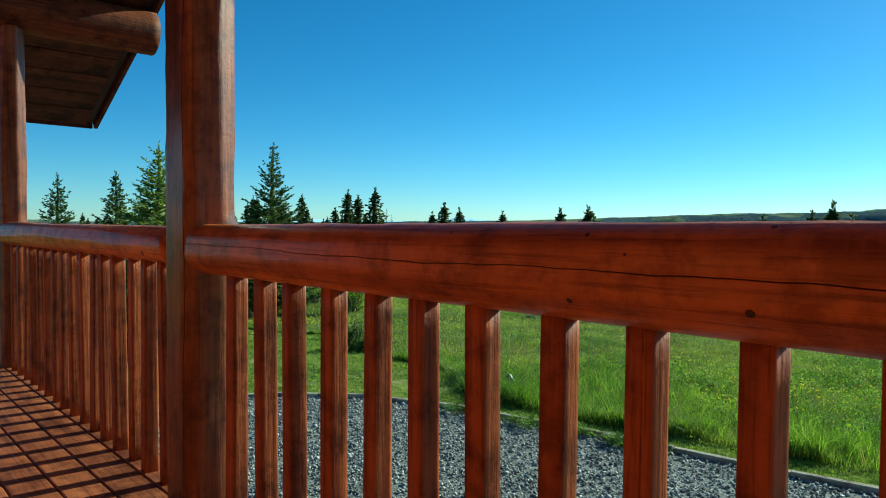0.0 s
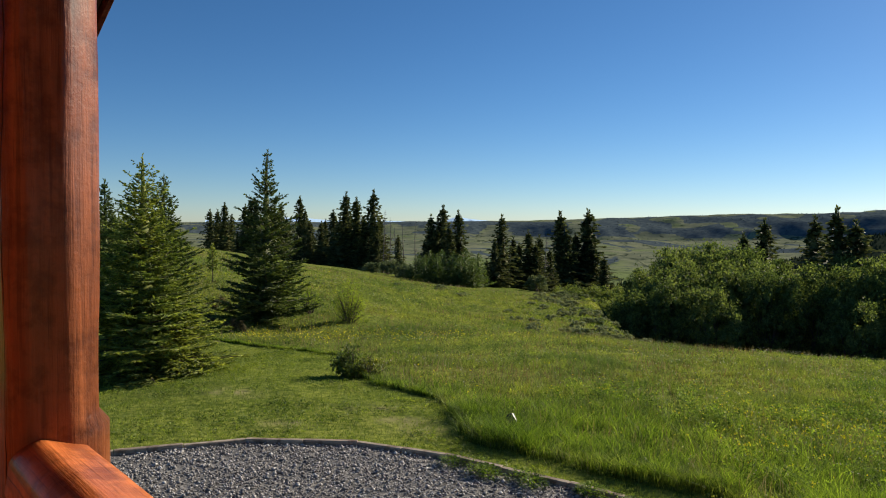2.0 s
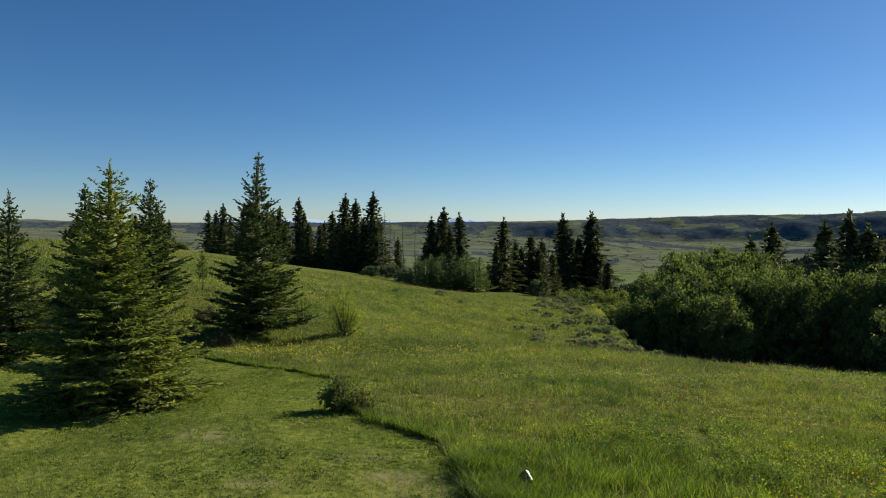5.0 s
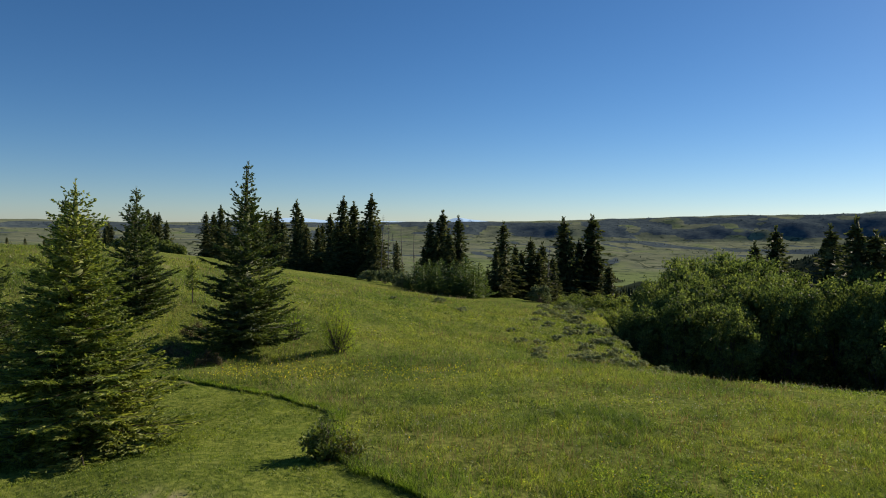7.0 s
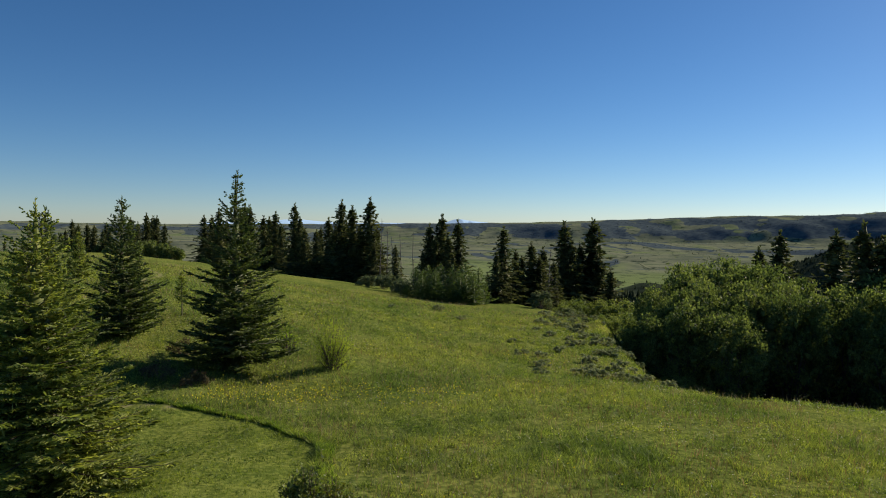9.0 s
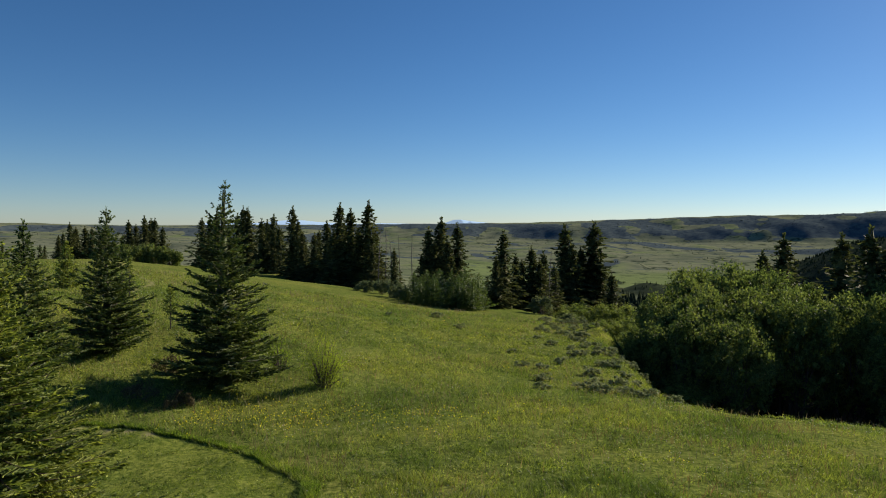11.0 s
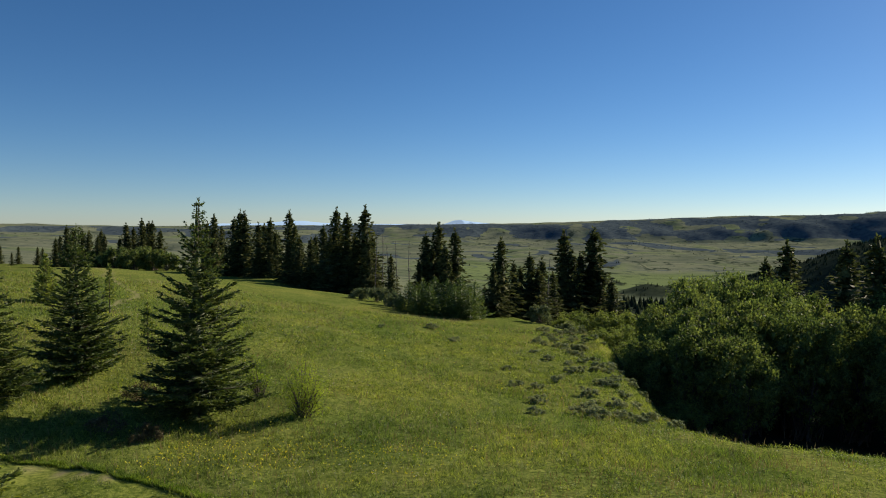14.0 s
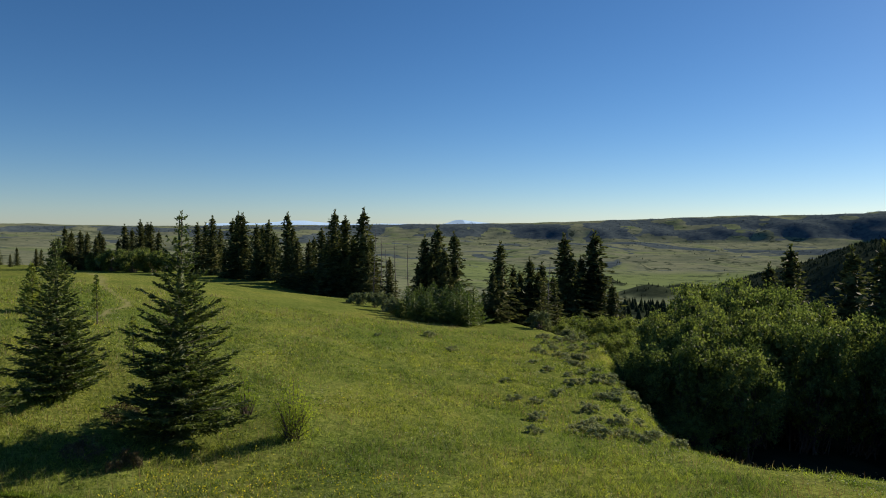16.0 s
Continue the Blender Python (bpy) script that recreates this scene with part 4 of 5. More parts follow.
def plant(name, label, category, parts, x, y, sink=0.08, turn=0.0, group=""):
    """A growing thing: an empty at its foot with its parts under it."""
    ob = new(name)
    for pname, me in parts:
        part(pname, me, None, ob)
    z = float(surface(np.array([x]), np.array([y]))[0]) - sink
    ob.matrix_basis = pose(x, y, z, 0, 0, turn)
    return tagged(ob, label, category, group)


def near_spruce(x, y, top, rad, seed, whorls, label, mat=NEEDLE, turn=0, **kw):
    h = top - height(x, y) + 0.08
    t, c = spruce_meshes(h, rad, seed, whorls, mat, **kw)
    return plant("spruce_tree", label, "tree", (("trunk", t), ("crown", c)), x, y, turn=turn, group="spruces by the lawn")


near_spruce(-7.76, 18.6, 5.86, 2.66, 101, 23, "tall green spruce with a bare forked leader beside the lawn", PALE_NEEDLE, step=0.08, width=0.021, rise=(-4, 12, 48), leader=0.07, dense=1.25, taper=0.98, ragged=0.2, core=0.2)
near_spruce(-8.56, 34.0, 7.66, 2.95, 102, 21, "dark green spruce with spreading tiers and a thin crooked top", NEEDLE, step=0.12, width=0.033, lean=0.012, rise=(4, 20, 50), ragged=0.32, leader=0.05, taper=1.04, core=0.2)
near_spruce(-14.65, 36.76, 6.6, 2.5, 103, 21, "slender green spruce with open branches", NEEDLE, step=0.13, width=0.032, rise=(6, 22, 52), taper=1.05, core=0.14)
near_spruce(-15.4, 32.0, 5.97, 2.2, 104, 21, "dark green spruce standing behind the lawn", NEEDLE, step=0.14, width=0.038, rise=(0, 16, 50), taper=1.04, core=0.16)
near_spruce(-13.88, 24.5, 5.4, 2.05, 105, 21, "thin-topped green spruce at the far end of the lawn", NEEDLE, step=0.115, width=0.027, rise=(2, 18, 52), leader=0.08, taper=1.08, core=0.14)
near_spruce(-13.6, 41.2, 2.8, 0.75, 106, 11, "small thin spruce sapling with a bare lower trunk", PALE_NEEDLE, step=0.13, width=0.026, base=0.33, dense=0.7)
near_spruce(-19.3, 49.0, 4.2, 0.55, 107, 12, "thin young spruce with a bare lower trunk on the slope", PALE_NEEDLE, step=0.15, width=0.03, base=0.3, dense=0.7)
near_spruce(-24.0, 50.5, 4.7, 1.2, 108, 16, "small light-green spruce out on the meadow", PALE_NEEDLE, step=0.15, width=0.036, taper=1.0)

# far spruces: a few shapes, repeated at their own places and sizes
far_kinds = [spruce_meshes(14, rad, 200 + k, 32, FAR_NEEDLE, 0.47, 0.125, 0.0, 0.02, (-16, -8, 30), 0.10, taper, False, 0.42, 0.8, False, 0.40, 0.07, 0.001, 1.1) for k, (rad, taper) in enumerate(((3.4, 1.0), (2.9, 0.95), (3.9, 1.06), (3.3, 0.98), (3.1, 1.02)))]
first = {}


def far_spruce(x, y, top, k, wide=1.0, label="dark spruce in the row along the brow of the hill", group="spruces on the brow"):
    foot = height(x, y) - 0.15
    s = (top - foot) / 14
    m = pose(x, y, foot, 0, 0, (k * 77) % 360) @ Matrix.Diagonal((s * wide, s * wide, s, 1))
    kind = k % len(far_kinds)
    if kind not in first:
        ob = new("spruce_tree")
        for pname, me in zip(("trunk", "crown"), far_kinds[kind]):
            part(pname, me, None, ob)
        tagged(ob, label, "tree", group)
        ob.matrix_basis = m
        first[kind] = ob
        return ob
    src = first[kind]
    keep = src.matrix_basis.copy()
    src.matrix_basis = Matrix()
    ob = copy_thing(src, m)
    src.matrix_basis = keep
    return tagged(ob, label, "tree", group)


RIDGE_ROW = [(-119.5, 225, 6.1), (-125.5, 240, 4.5), (-117.3, 230, 4.8), (-112.5, 225, 4.4), (-106.9, 220, 2.3), (-105.1, 235, 7.0), (-104.9, 240, 5.6), (-97.7, 230, 8.5), (-97.7, 235, 7.6), (-93.4, 228, 7.6),
             (-66.2, 195, 7.6), (-65.1, 198, 7.6), (-60.6, 190, 9.4), (-49.6, 172, 8.6), (-47.5, 170, 10.2), (-45.8, 168, 9.9), (-40.5, 160, 7.2), (-40.3, 164, 7.0), (-37.3, 158, 8.2), (-35.2, 155, 5.3)]
MID_ROW = [(-30.0, 145, 9.7), (-28.7, 143, 6.9), (-26.7, 138, 4.5), (-23.6, 134, 4.4), (-23.4, 138, 4.8), (-20.9, 132, 6.7), (-19.1, 128, 5.0), (-17.7, 126, 9.8), (-17.3, 130, 6.0), (-15.4, 124, 8.7),
           (-13.8, 122, 4.7), (-12.3, 122, 10.0), (-11.2, 119, 4.3), (-7.3, 116, 2.1), (-2.7, 112, 1.4), (-1.8, 114, 5.7), (-0.8, 112, 3.7), (0.3, 114, 7.2), (1.3, 110, 3.8), (2.8, 112, 6.3)]
RIGHT_ROW = [(7.7, 88, 5.4), (9.5, 90, 2.5), (6.8, 86, 2.2), (10.8, 94, 1.6), (11.7, 92, 3.4), (12.7, 92, 1.7), (13.7, 95, 2.7), (18.4, 105, 6.2), (19.2, 104, 3.3), (21.2, 108, 2.9), (23.1, 108, 6.7), (23.6, 106, 1.7),
             (24.0, 100, -0.4), (42.0, 88.7, 5.2), (36.5, 82.7, 3.4), (40.9, 75, 5.5), (37.6, 65, 6.1), (39.4, 65, 4.9)]
k = 0
for row in (RIDGE_ROW, MID_ROW, RIGHT_ROW):
    for x, y, top in row:
        far_spruce(x, y, top, k, (1.5 if row is RIGHT_ROW else 1.4) + 0.42 * ((k * 13) % 7) / 7)
        k += 1
# lower trees filling the row
g = random.Random(17)
for x, y, top in ([(x + g.uniform(-1.2, 1.2), y + g.uniform(1, 5), top - g.uniform(2.5, 5.5)) for x, y, top in MID_ROW[:13] + RIDGE_ROW[10:]]
                  + [(x + g.uniform(-2.2, 2.2), y - g.uniform(0.5, 3), height(x, y) + (top - height(x, y)) * g.uniform(0.34, 0.58)) for x, y, top in MID_ROW[:13] + RIDGE_ROW[13:]]
                  + [(-122, 232, 3.4), (-110, 230, 3.2), (-114, 236, 4.6), (-101, 238, 5.6), (-90, 226, 5.0), (-128, 236, 2.6), (-134, 244, 1.6), (-108, 222, 3.0), (-119, 226, 1.6), (-103, 226, 2.2), (-98, 222, 1.5), (-127, 232, 0.6),
                     *[(-196 + 4.4 * j, 262 + 9 * ((j * 5) % 4), -2.6 - 0.9 * ((j * 7) % 3)) for j in range(14)], (15.5, 97, 0.8), (8.8, 92, 0.6), (20, 108, 1.0), (6.0, 90, -0.5)]):
    far_spruce(x, y, top, k, 1.5, "smaller dark spruce among the row on the brow")
    k += 1

# young light-green spruces in front of the row
young = spruce_meshes(5, 2.8, 301, 15, SAPLING, 0.2, 0.045, 0.0, 0.02, (0, 16, 50), 0.12, 0.9, False, 0.2, 1.2, False)
src = None
for k, (x, y, top) in enumerate([(-3.6, 80, -0.6), (-2.7, 81, 0.7), (-1.9, 79, 0.4), (-1.3, 82, 0.9), (-0.5, 79, 0.6), (0.1, 83, 1.0), (1.5, 81, 0.9), (2.2, 79, 0.5), (2.9, 82, 1.2), (3.7, 79, 0.2), (4.4, 81, 0.7)]):
    foot = height(x, y) - 0.1
    s = (top - foot) / 5
    m = pose(x, y, foot, 0, 0, 53 * k) @ Matrix.Diagonal((s, s, s, 1))
    if src is None:
        src = new("young_spruce")
        part("trunk", young[0], None, src)
        part("crown", young[1], None, src)
        tagged(src, "young light-green spruce in a clump", "tree", "young spruces")
        first_m = m
    else:
        copy_thing(src, m)
src.matrix_basis = first_m


def dead_tree(x, y, top, seed):
    g = np.random.default_rng(seed)
    h = top - height(x, y) + 0.1
    z = np.linspace(0, 1, 8)
    spine = np.stack([0.15 * np.sin(4 * z + seed), 0.1 * np.cos(3 * z), z * h], 1)
    tv, tf = tube(spine[None], (0.10 * (1 - z) + 0.02)[None], 6)
    n = 46
    q = g.uniform(0.25, 0.97, n)
    a = g.uniform(0, 6.28, n)
    ln = (1.5 * (1 - q) + 0.2) * g.uniform(0.5, 1.2, n)
    p0 = np.stack([np.interp(q, z, spine[:, 0]), np.interp(q, z, spine[:, 1]), q * h], 1)
    p2 = p0 + np.stack([np.cos(a) * ln, np.sin(a) * ln, ln * g.uniform(-0.3, 0.25, n)], 1)
    p1 = (p0 + p2) / 2 + np.array([0, 0, 0.05])
    bv, bf = tube(np.stack([p0, p1, p2], 1), np.tile([0.03, 0.02, 0.008], (n, 1)), 3)
    me = mesh_of("dead_tree", np.concatenate([tv, bv]), np.concatenate([tf, bf + len(tv)]), DEADWOOD)
    ob = new("dead_tree", me)
    ob.matrix_basis = pose(x, y, height(x, y) - 0.1)
    return tagged(ob, "bare grey dead spruce standing in the row", "tree", "dead spruces")


for k, (x, y, top) in enumerate([(-9.9, 118, 6.4), (-9.0, 119, 5.2), (-7.9, 116, 3.5), (-6.5, 117, 4.2), (-4.3, 115, 4.3), (14.3, 93, 2.8)]):
    dead_tree(x, y, top, 400 + k)


def leafy_meshes(h, rx, ry, seed, leaves, size, leaf, stems=9, lobes=26, base=0.12, loose=0.5, core=0.0):
    """A leafy shrub: stems that fork, and leaves in clumps over an uneven, lobed crown."""
    g = np.random.default_rng(seed)
    a = g.uniform(0, 6.28, lobes)
    q = np.sqrt(g.random(lobes))
    zc = base + (0.93 - base) * g.random(lobes) ** 0.75
    spread = np.sqrt(np.clip(1 - ((zc - 0.45) / 0.62) ** 2, 0.05, 1))
    cx, cy, cz = rx * q * spread * np.cos(a) * 0.88, ry * q * spread * np.sin(a) * 0.88, h * zc
    cr = h * g.uniform(0.10, 0.19, lobes) * (rx / h * 0.9 + 0.35)
    # clumps on the lobes' skins, leaves round each clump
    clumps = lobes * 34
    li = g.integers(0, lobes, clumps)
    dirs = unit(g.normal(size=(clumps, 3)) + [0, 0, 0.35])
    cc = np.stack([cx, cy, cz], 1)[li] + dirs * (cr[li] * g.uniform(0.55, 1.08, clumps))[:, None]
    cc[:, 2] = np.maximum(cc[:, 2], 0.05 * h)
    ci = g.integers(0, clumps, leaves)
    p = cc[ci] + g.normal(size=(leaves, 3)) * (cr[li][ci] * 0.20 * (0.6 + loose))[:, None]
    p[:, 2] = np.maximum(p[:, 2], 0.02 * h)
    d = unit(g.normal(size=(leaves, 3)) + [0, 0, -0.15])
    w = unit(np.cross(d, g.normal(size=(leaves, 3))))
    s = size * g.uniform(0.6, 1.35, leaves)[:, None]
    v = np.stack([p + w * s * 0.34, p + d * s, p - w * s * 0.34], 1)
    v, f = v.reshape(-1, 3), np.arange(leaves * 3).reshape(-1, 3)
    if core:
        # the dense inside of each bough
        bm = bmesh.new()
        bmesh.ops.create_icosphere(bm, subdivisions=2, radius=1)
        iv, jf = np.array([p_.co[:] for p_ in bm.verts]), np.array([[q_.index for q_ in f_.verts] for f_ in bm.faces])
        bm.free()
        for k in range(lobes):
            blob = np.array([cx[k], cy[k], cz[k]]) + iv * (core * cr[k] * g.uniform(0.5, 1.2, len(iv)))[:, None]
            blob[:, 2] = np.maximum(blob[:, 2], 0.01 * h)
            f = np.concatenate([f, jf + len(v)])
            v = np.concatenate([v, blob])
    crown = mesh_of("crown", v, f, leaf)
    ends = np.stack([cx, cy, cz], 1)[g.choice(lobes, min(stems * 3, lobes), replace=False)]
    foot = np.stack([g.normal(0, 0.1 * rx, len(ends)), g.normal(0, 0.1 * ry, len(ends)), np.zeros(len(ends))], 1)
    midp = foot * 0.5 + ends * 0.5 * [0.8, 0.8, 1.0] + g.normal(0, 0.03 * h, (len(ends), 3))
    sv, sf = tube(np.stack([foot, midp, ends], 1), np.tile([0.012 * h + 0.004, 0.008 * h + 0.003, 0.004], (len(ends), 1)), 4)
    return mesh_of("stem", sv, sf, BARK), crown


def shrub_meshes(h, rx, ry, seed, leaves, size, leaf, shoots=150, low=0.25, fuzz=0.05):
    """A shrub of upright shoots that arch outward from one foot, leafy over their upper part."""
    g = np.random.default_rng(seed)
    a = g.uniform(0, 6.28, shoots)
    q = np.sqrt(g.random(shoots))
    bumps = 1 + 0.10 * np.sin(3 * a + seed) + 0.08 * np.sin(5 * a + 2 * seed)
    z = h * (1 - 0.5 * q**2.4) * g.uniform(0.72, 1.03, shoots)
    side = g.random(shoots) < 0.3
    q = np.where(side, g.uniform(0.8, 1.02, shoots), q)
    z = np.where(side, h * g.uniform(0.16, 0.6, shoots), z)
    end = np.stack([rx * q * bumps * np.cos(a), ry * q * bumps * np.sin(a), z], 1)
    foot = end * [0.22, 0.22, 0.0] + np.concatenate([g.normal(0, 0.04 * rx, (shoots, 2)), np.zeros((shoots, 1))], 1)
    mid = foot * 0.42 + end * 0.58 * [0.86, 0.86, 1.0]
    k = g.integers(0, shoots, leaves)
    t = (low + (1 - low) * g.random(leaves) ** 0.75)[:, None]
    p = foot[k] * (1 - t) ** 2 + 2 * mid[k] * t * (1 - t) + end[k] * t**2 + g.normal(size=(leaves, 3)) * fuzz * h * (0.5 + t)
    p[:, 2] = np.maximum(p[:, 2], 0.02 * h)
    d = unit(g.normal(size=(leaves, 3)) + [0, 0, 0.2])
    w = unit(np.cross(d, g.normal(size=(leaves, 3))))
    s = size * g.uniform(0.55, 1.35, leaves)[:, None]
    v = np.stack([p + w * s * 0.34, p + d * s, p - w * s * 0.34], 1)
    crown = mesh_of("crown", v.reshape(-1, 3), np.arange(leaves * 3).reshape(-1, 3), leaf)
    n = min(shoots, 42)
    sv, sf = tube(np.stack([foot, mid, end], 1)[:n], np.tile([0.009 * h + 0.003, 0.006 * h + 0.002, 0.003], (n, 1)), 4)
    return mesh_of("stem", sv, sf, BARK), crown


# the willow thicket in the gully
def willow_meshes(h, rx, seed, leaves, size, leaf, low=0.25, lobes=120):
    """A tall many-stemmed shrub: small leafy boughs over a rounded, broken crown, open and stemmy below."""
    g = np.random.default_rng(seed)
    d = unit(g.normal(size=(lobes, 3)) * [1, 1, 0.9] + [0, 0, 0.35])
    swell = 1 + 0.10 * np.sin(3 * np.arctan2(d[:, 1], d[:, 0]) + seed) + 0.07 * np.sin(7 * d[:, 2] + 2 * d[:, 0] + seed)
    c = d * np.array([rx, rx, h * (1 - low) * 0.5]) * (swell * g.uniform(0.62, 1.0, lobes))[:, None] + [0, 0, h * (0.5 + low * 0.42)]
    c[:, 2] = np.clip(c[:, 2], 0.1 * h, h)
    r = g.uniform(0.38, 0.72, lobes) * (rx / 3.4)
    n_cl = lobes * 16
    li = np.repeat(np.arange(lobes), 16)
    cd = unit(g.normal(size=(n_cl, 3)) + [0, 0, 0.5])
    cc = c[li] + cd * (r[li] * g.uniform(0.5, 1.25, n_cl))[:, None]
    k = g.integers(0, n_cl, leaves)
    p = cc[k] + g.normal(size=(leaves, 3)) * (r[li][k] * 0.30)[:, None]
    p[:, 2] = np.maximum(p[:, 2], 0.04 * h)
    dd = unit(g.normal(size=(leaves, 3)) + [0, 0, 0.15])
    w = unit(np.cross(dd, g.normal(size=(leaves, 3))))
    sz = size * g.uniform(0.6, 1.35, leaves)[:, None]
    v = np.stack([p + w * sz * 0.36, p + dd * sz, p - w * sz * 0.36], 1).reshape(-1, 3)
    f = np.arange(leaves * 3).reshape(-1, 3)
    bm = bmesh.new()
    bmesh.ops.create_icosphere(bm, subdivisions=1, radius=1)
    iv, jf = np.array([q.co[:] for q in bm.verts]), np.array([[q.index for q in fc.verts] for fc in bm.faces])
    bm.free()
    for j in range(lobes):
        f = np.concatenate([f, jf + len(v)])
        v = np.concatenate([v, c[j] * [0.86, 0.86, 0.94] + iv * (0.55 * r[j] * g.uniform(0.5, 1.2, len(iv)))[:, None]])
    end = c[g.choice(lobes, 34, replace=False)]
    foot = np.concatenate([g.normal(0, 0.16 * rx, (34, 2)), np.zeros((34, 1))], 1)
    mid = foot * 0.5 + end * [0.36, 0.36, 0.5] + g.normal(0, 0.02 * h, (34, 3))
    sv, sf = tube(np.stack([foot, mid, end], 1), np.tile([0.06, 0.04, 0.012], (34, 1)), 4)
    return mesh_of("stem", sv, sf, BARK), mesh_of("crown", v, f, leaf)


willows = [willow_meshes(8, 3.0, 500 + k, 13500, 0.185, WILLOW, 0.06) for k in range(3)] + [willow_meshes(8, 4.6, 503 + k, 9000, 0.22, SUNLIT_WILLOW, 0.0, 80) for k in range(2)]
wsrc = {}
TALL_WILLOWS = [(19.7, 66.5, 0.0), (22.0, 66.5, 2.0), (24.6, 66, 2.9), (27.5, 65.5, 3.0), (30.3, 65.5, 2.5), (32.6, 66, 1.1), (25.2, 72, 2.7), (29.2, 72, 2.9), (33.2, 72, 2.0),
                (19.0, 61.5, 0.2), (21.6, 60.5, 1.6), (24.4, 60, 2.0), (27.3, 60, 1.8), (19.9, 57.6, 1.5), (23.4, 57, 1.4), (26.6, 56, 1.2), (17.8, 54.8, 0.3), (16.8, 58.8, -0.8), (20.6, 52.8, 0.0),
                (30.6, 56.5, 1.5), (33.6, 56, 2.0), (37.0, 56, 2.2), (40.6, 56, 2.2), (44.2, 56, 2.2), (31.4, 51.8, -0.9), (35.0, 51.2, -0.7), (39.0, 50.6, -0.6), (43.0, 50.2, -0.4), (36.4, 62.5, 1.9), (41.4, 62.5, 1.9)]
LOW_WILLOWS = [(15.2, 91, -4.6), (17.2, 94, -4.3), (19.6, 95.5, -4.3), (22.0, 96, -4.4), (24.4, 96.5, -4.6), (27.0, 96, -4.8), (16.8, 86, -5.3), (19.6, 87, -5.2), (22.6, 88, -5.2), (17.6, 78, -5.8), (20.6, 79, -5.5), (23.4, 80, -5.2), (18.2, 71, -5.2), (21, 72.5, -3.8),
               (16.8, 64.5, -4.6), (17.6, 58.5, -4.2), (16.4, 55.6, -4.6), (17.2, 52.6, -4.9)]
THICKET = [(*w, k % 3) for k, w in enumerate(TALL_WILLOWS)] + [(*w, 3 + k % 2) for k, w in enumerate(LOW_WILLOWS)]
for k, (x, y, top, kind) in enumerate(THICKET):
    foot = height(x, y) - 0.2
    s = (top - foot) / 8.4
    wide = 0.35 + 0.5 * s
    m = pose(x, y, foot, 0, 0, 97 * k) @ Matrix.Diagonal((wide, wide, s, 1))
    if kind not in wsrc:
        ob = new("willow_shrub")
        part("stem", willows[kind][0], None, ob)
        part("crown", willows[kind][1], None, ob)
        wsrc[kind] = (tagged(ob, "broad green willow shrub in a dense thicket", "shrub", "willow thicket"), m)
    else:
        copy_thing(wsrc[kind][0], m)
for ob, m in wsrc.values():
    ob.matrix_basis = m

# leafy thickets on the brow
for k, (x, y, h, r) in enumerate([(-93, 214, 7.0, 6.0), (-85, 209, 6.6, 5.2), (-100, 216, 6.2, 5.0), (-106, 219, 5.6, 4.5), (-89, 206, 6.0, 5.0), (-80, 206, 4.6, 4.0)]):
    st, cr = leafy_meshes(h, r, r, 540 + k, 6000, 0.40, WILLOW, 8, 26, 0.1, 0.6, 0.7)
    plant("thicket_bush", "green leafy bush in a hedge-like thicket", "shrub", (("stem", st), ("crown", cr)), x, y, 0.15, group="bushes on the brow")
for k, (x, y, h, r) in enumerate([(-7.2, 91, 1.7, 1.5), (-9.4, 93, 1.3, 1.6), (-5.4, 86, 2.1, 1.3), (-4.4, 83, 1.6, 1.2), (11.5, 82, 1.8, 1.5), (14.5, 79.5, 2.2, 1.8)]):
    st, cr = leafy_meshes(h, r, r, 560 + k, 3600, 0.15, GREYLEAF, 8, 18, 0.1, 0.8)
    plant("thicket_bush", "grey-green leafy bush at the edge of the trees", "shrub", (("stem", st), ("crown", cr)), x, y, 0.1, group="bushes on the brow")

# bushes on the meadow
st, cr = shrub_meshes(2.45, 0.85, 0.75, 601, 4200, 0.062, BUSH, 54, 0.30, 0.055)
plant("leafy_bush", "upright yellow-green leafy bush on the meadow", "shrub", (("stem", st), ("crown", cr)), -4.5, 34.2, 0.05)
st, cr = shrub_meshes(0.84, 0.38, 0.38, 602, 1700, 0.075, ROSE, 40, 0.12, 0.06)
st2, cr2 = shrub_meshes(0.58, 0.45, 0.4, 605, 420, 0.065, HIP, 34, 0.15, 0.07)
low_bush = plant("low_bush", "low dark green bush with yellowing twigs beside the lawn", "shrub", (("stem", st), ("crown", cr)), -2.12, 16.95, 0.03)
for pname, me in (("stem", st2), ("crown", cr2)):
    part(pname, me, None, low_bush, "yellowing side shoots" if pname == "crown" else "").matrix_basis = pose(0.42, 0.12, 0)
st, cr = shrub_meshes(1.7, 0.6, 0.6, 603, 800, 0.08, BUSH, 34, 0.45, 0.03)
plant("leafy_bush", "thin yellow-green bush with bare stems behind the spruce", "shrub", (("stem", st), ("crown", cr)), -7.0, 37.0, 0.05)
for k, (x, y, h, r) in enumerate([(-11.2, 35.0, 0.7, 0.9), (-10.9, 31.6, 0.6, 0.8), (-9.3, 31.0, 0.55, 0.7)]):
    st, cr = leafy_meshes(h, r, r, 610 + k, 1800, 0.06, BRUSH, 12, 16, 0.1, 0.7)
    plant("dry_bush", "low brownish dry bush in the grass", "shrub", (("stem", st), ("crown", cr)), x, y, 0.03)

# sagebrush on the slope above the gully
sage_kinds = [leafy_meshes(0.62, 0.62, 0.55, 700 + k, 1000, 0.09, SAGE, 8, 15, 0.08, 0.5) for k in range(3)]
g = random.Random(5)
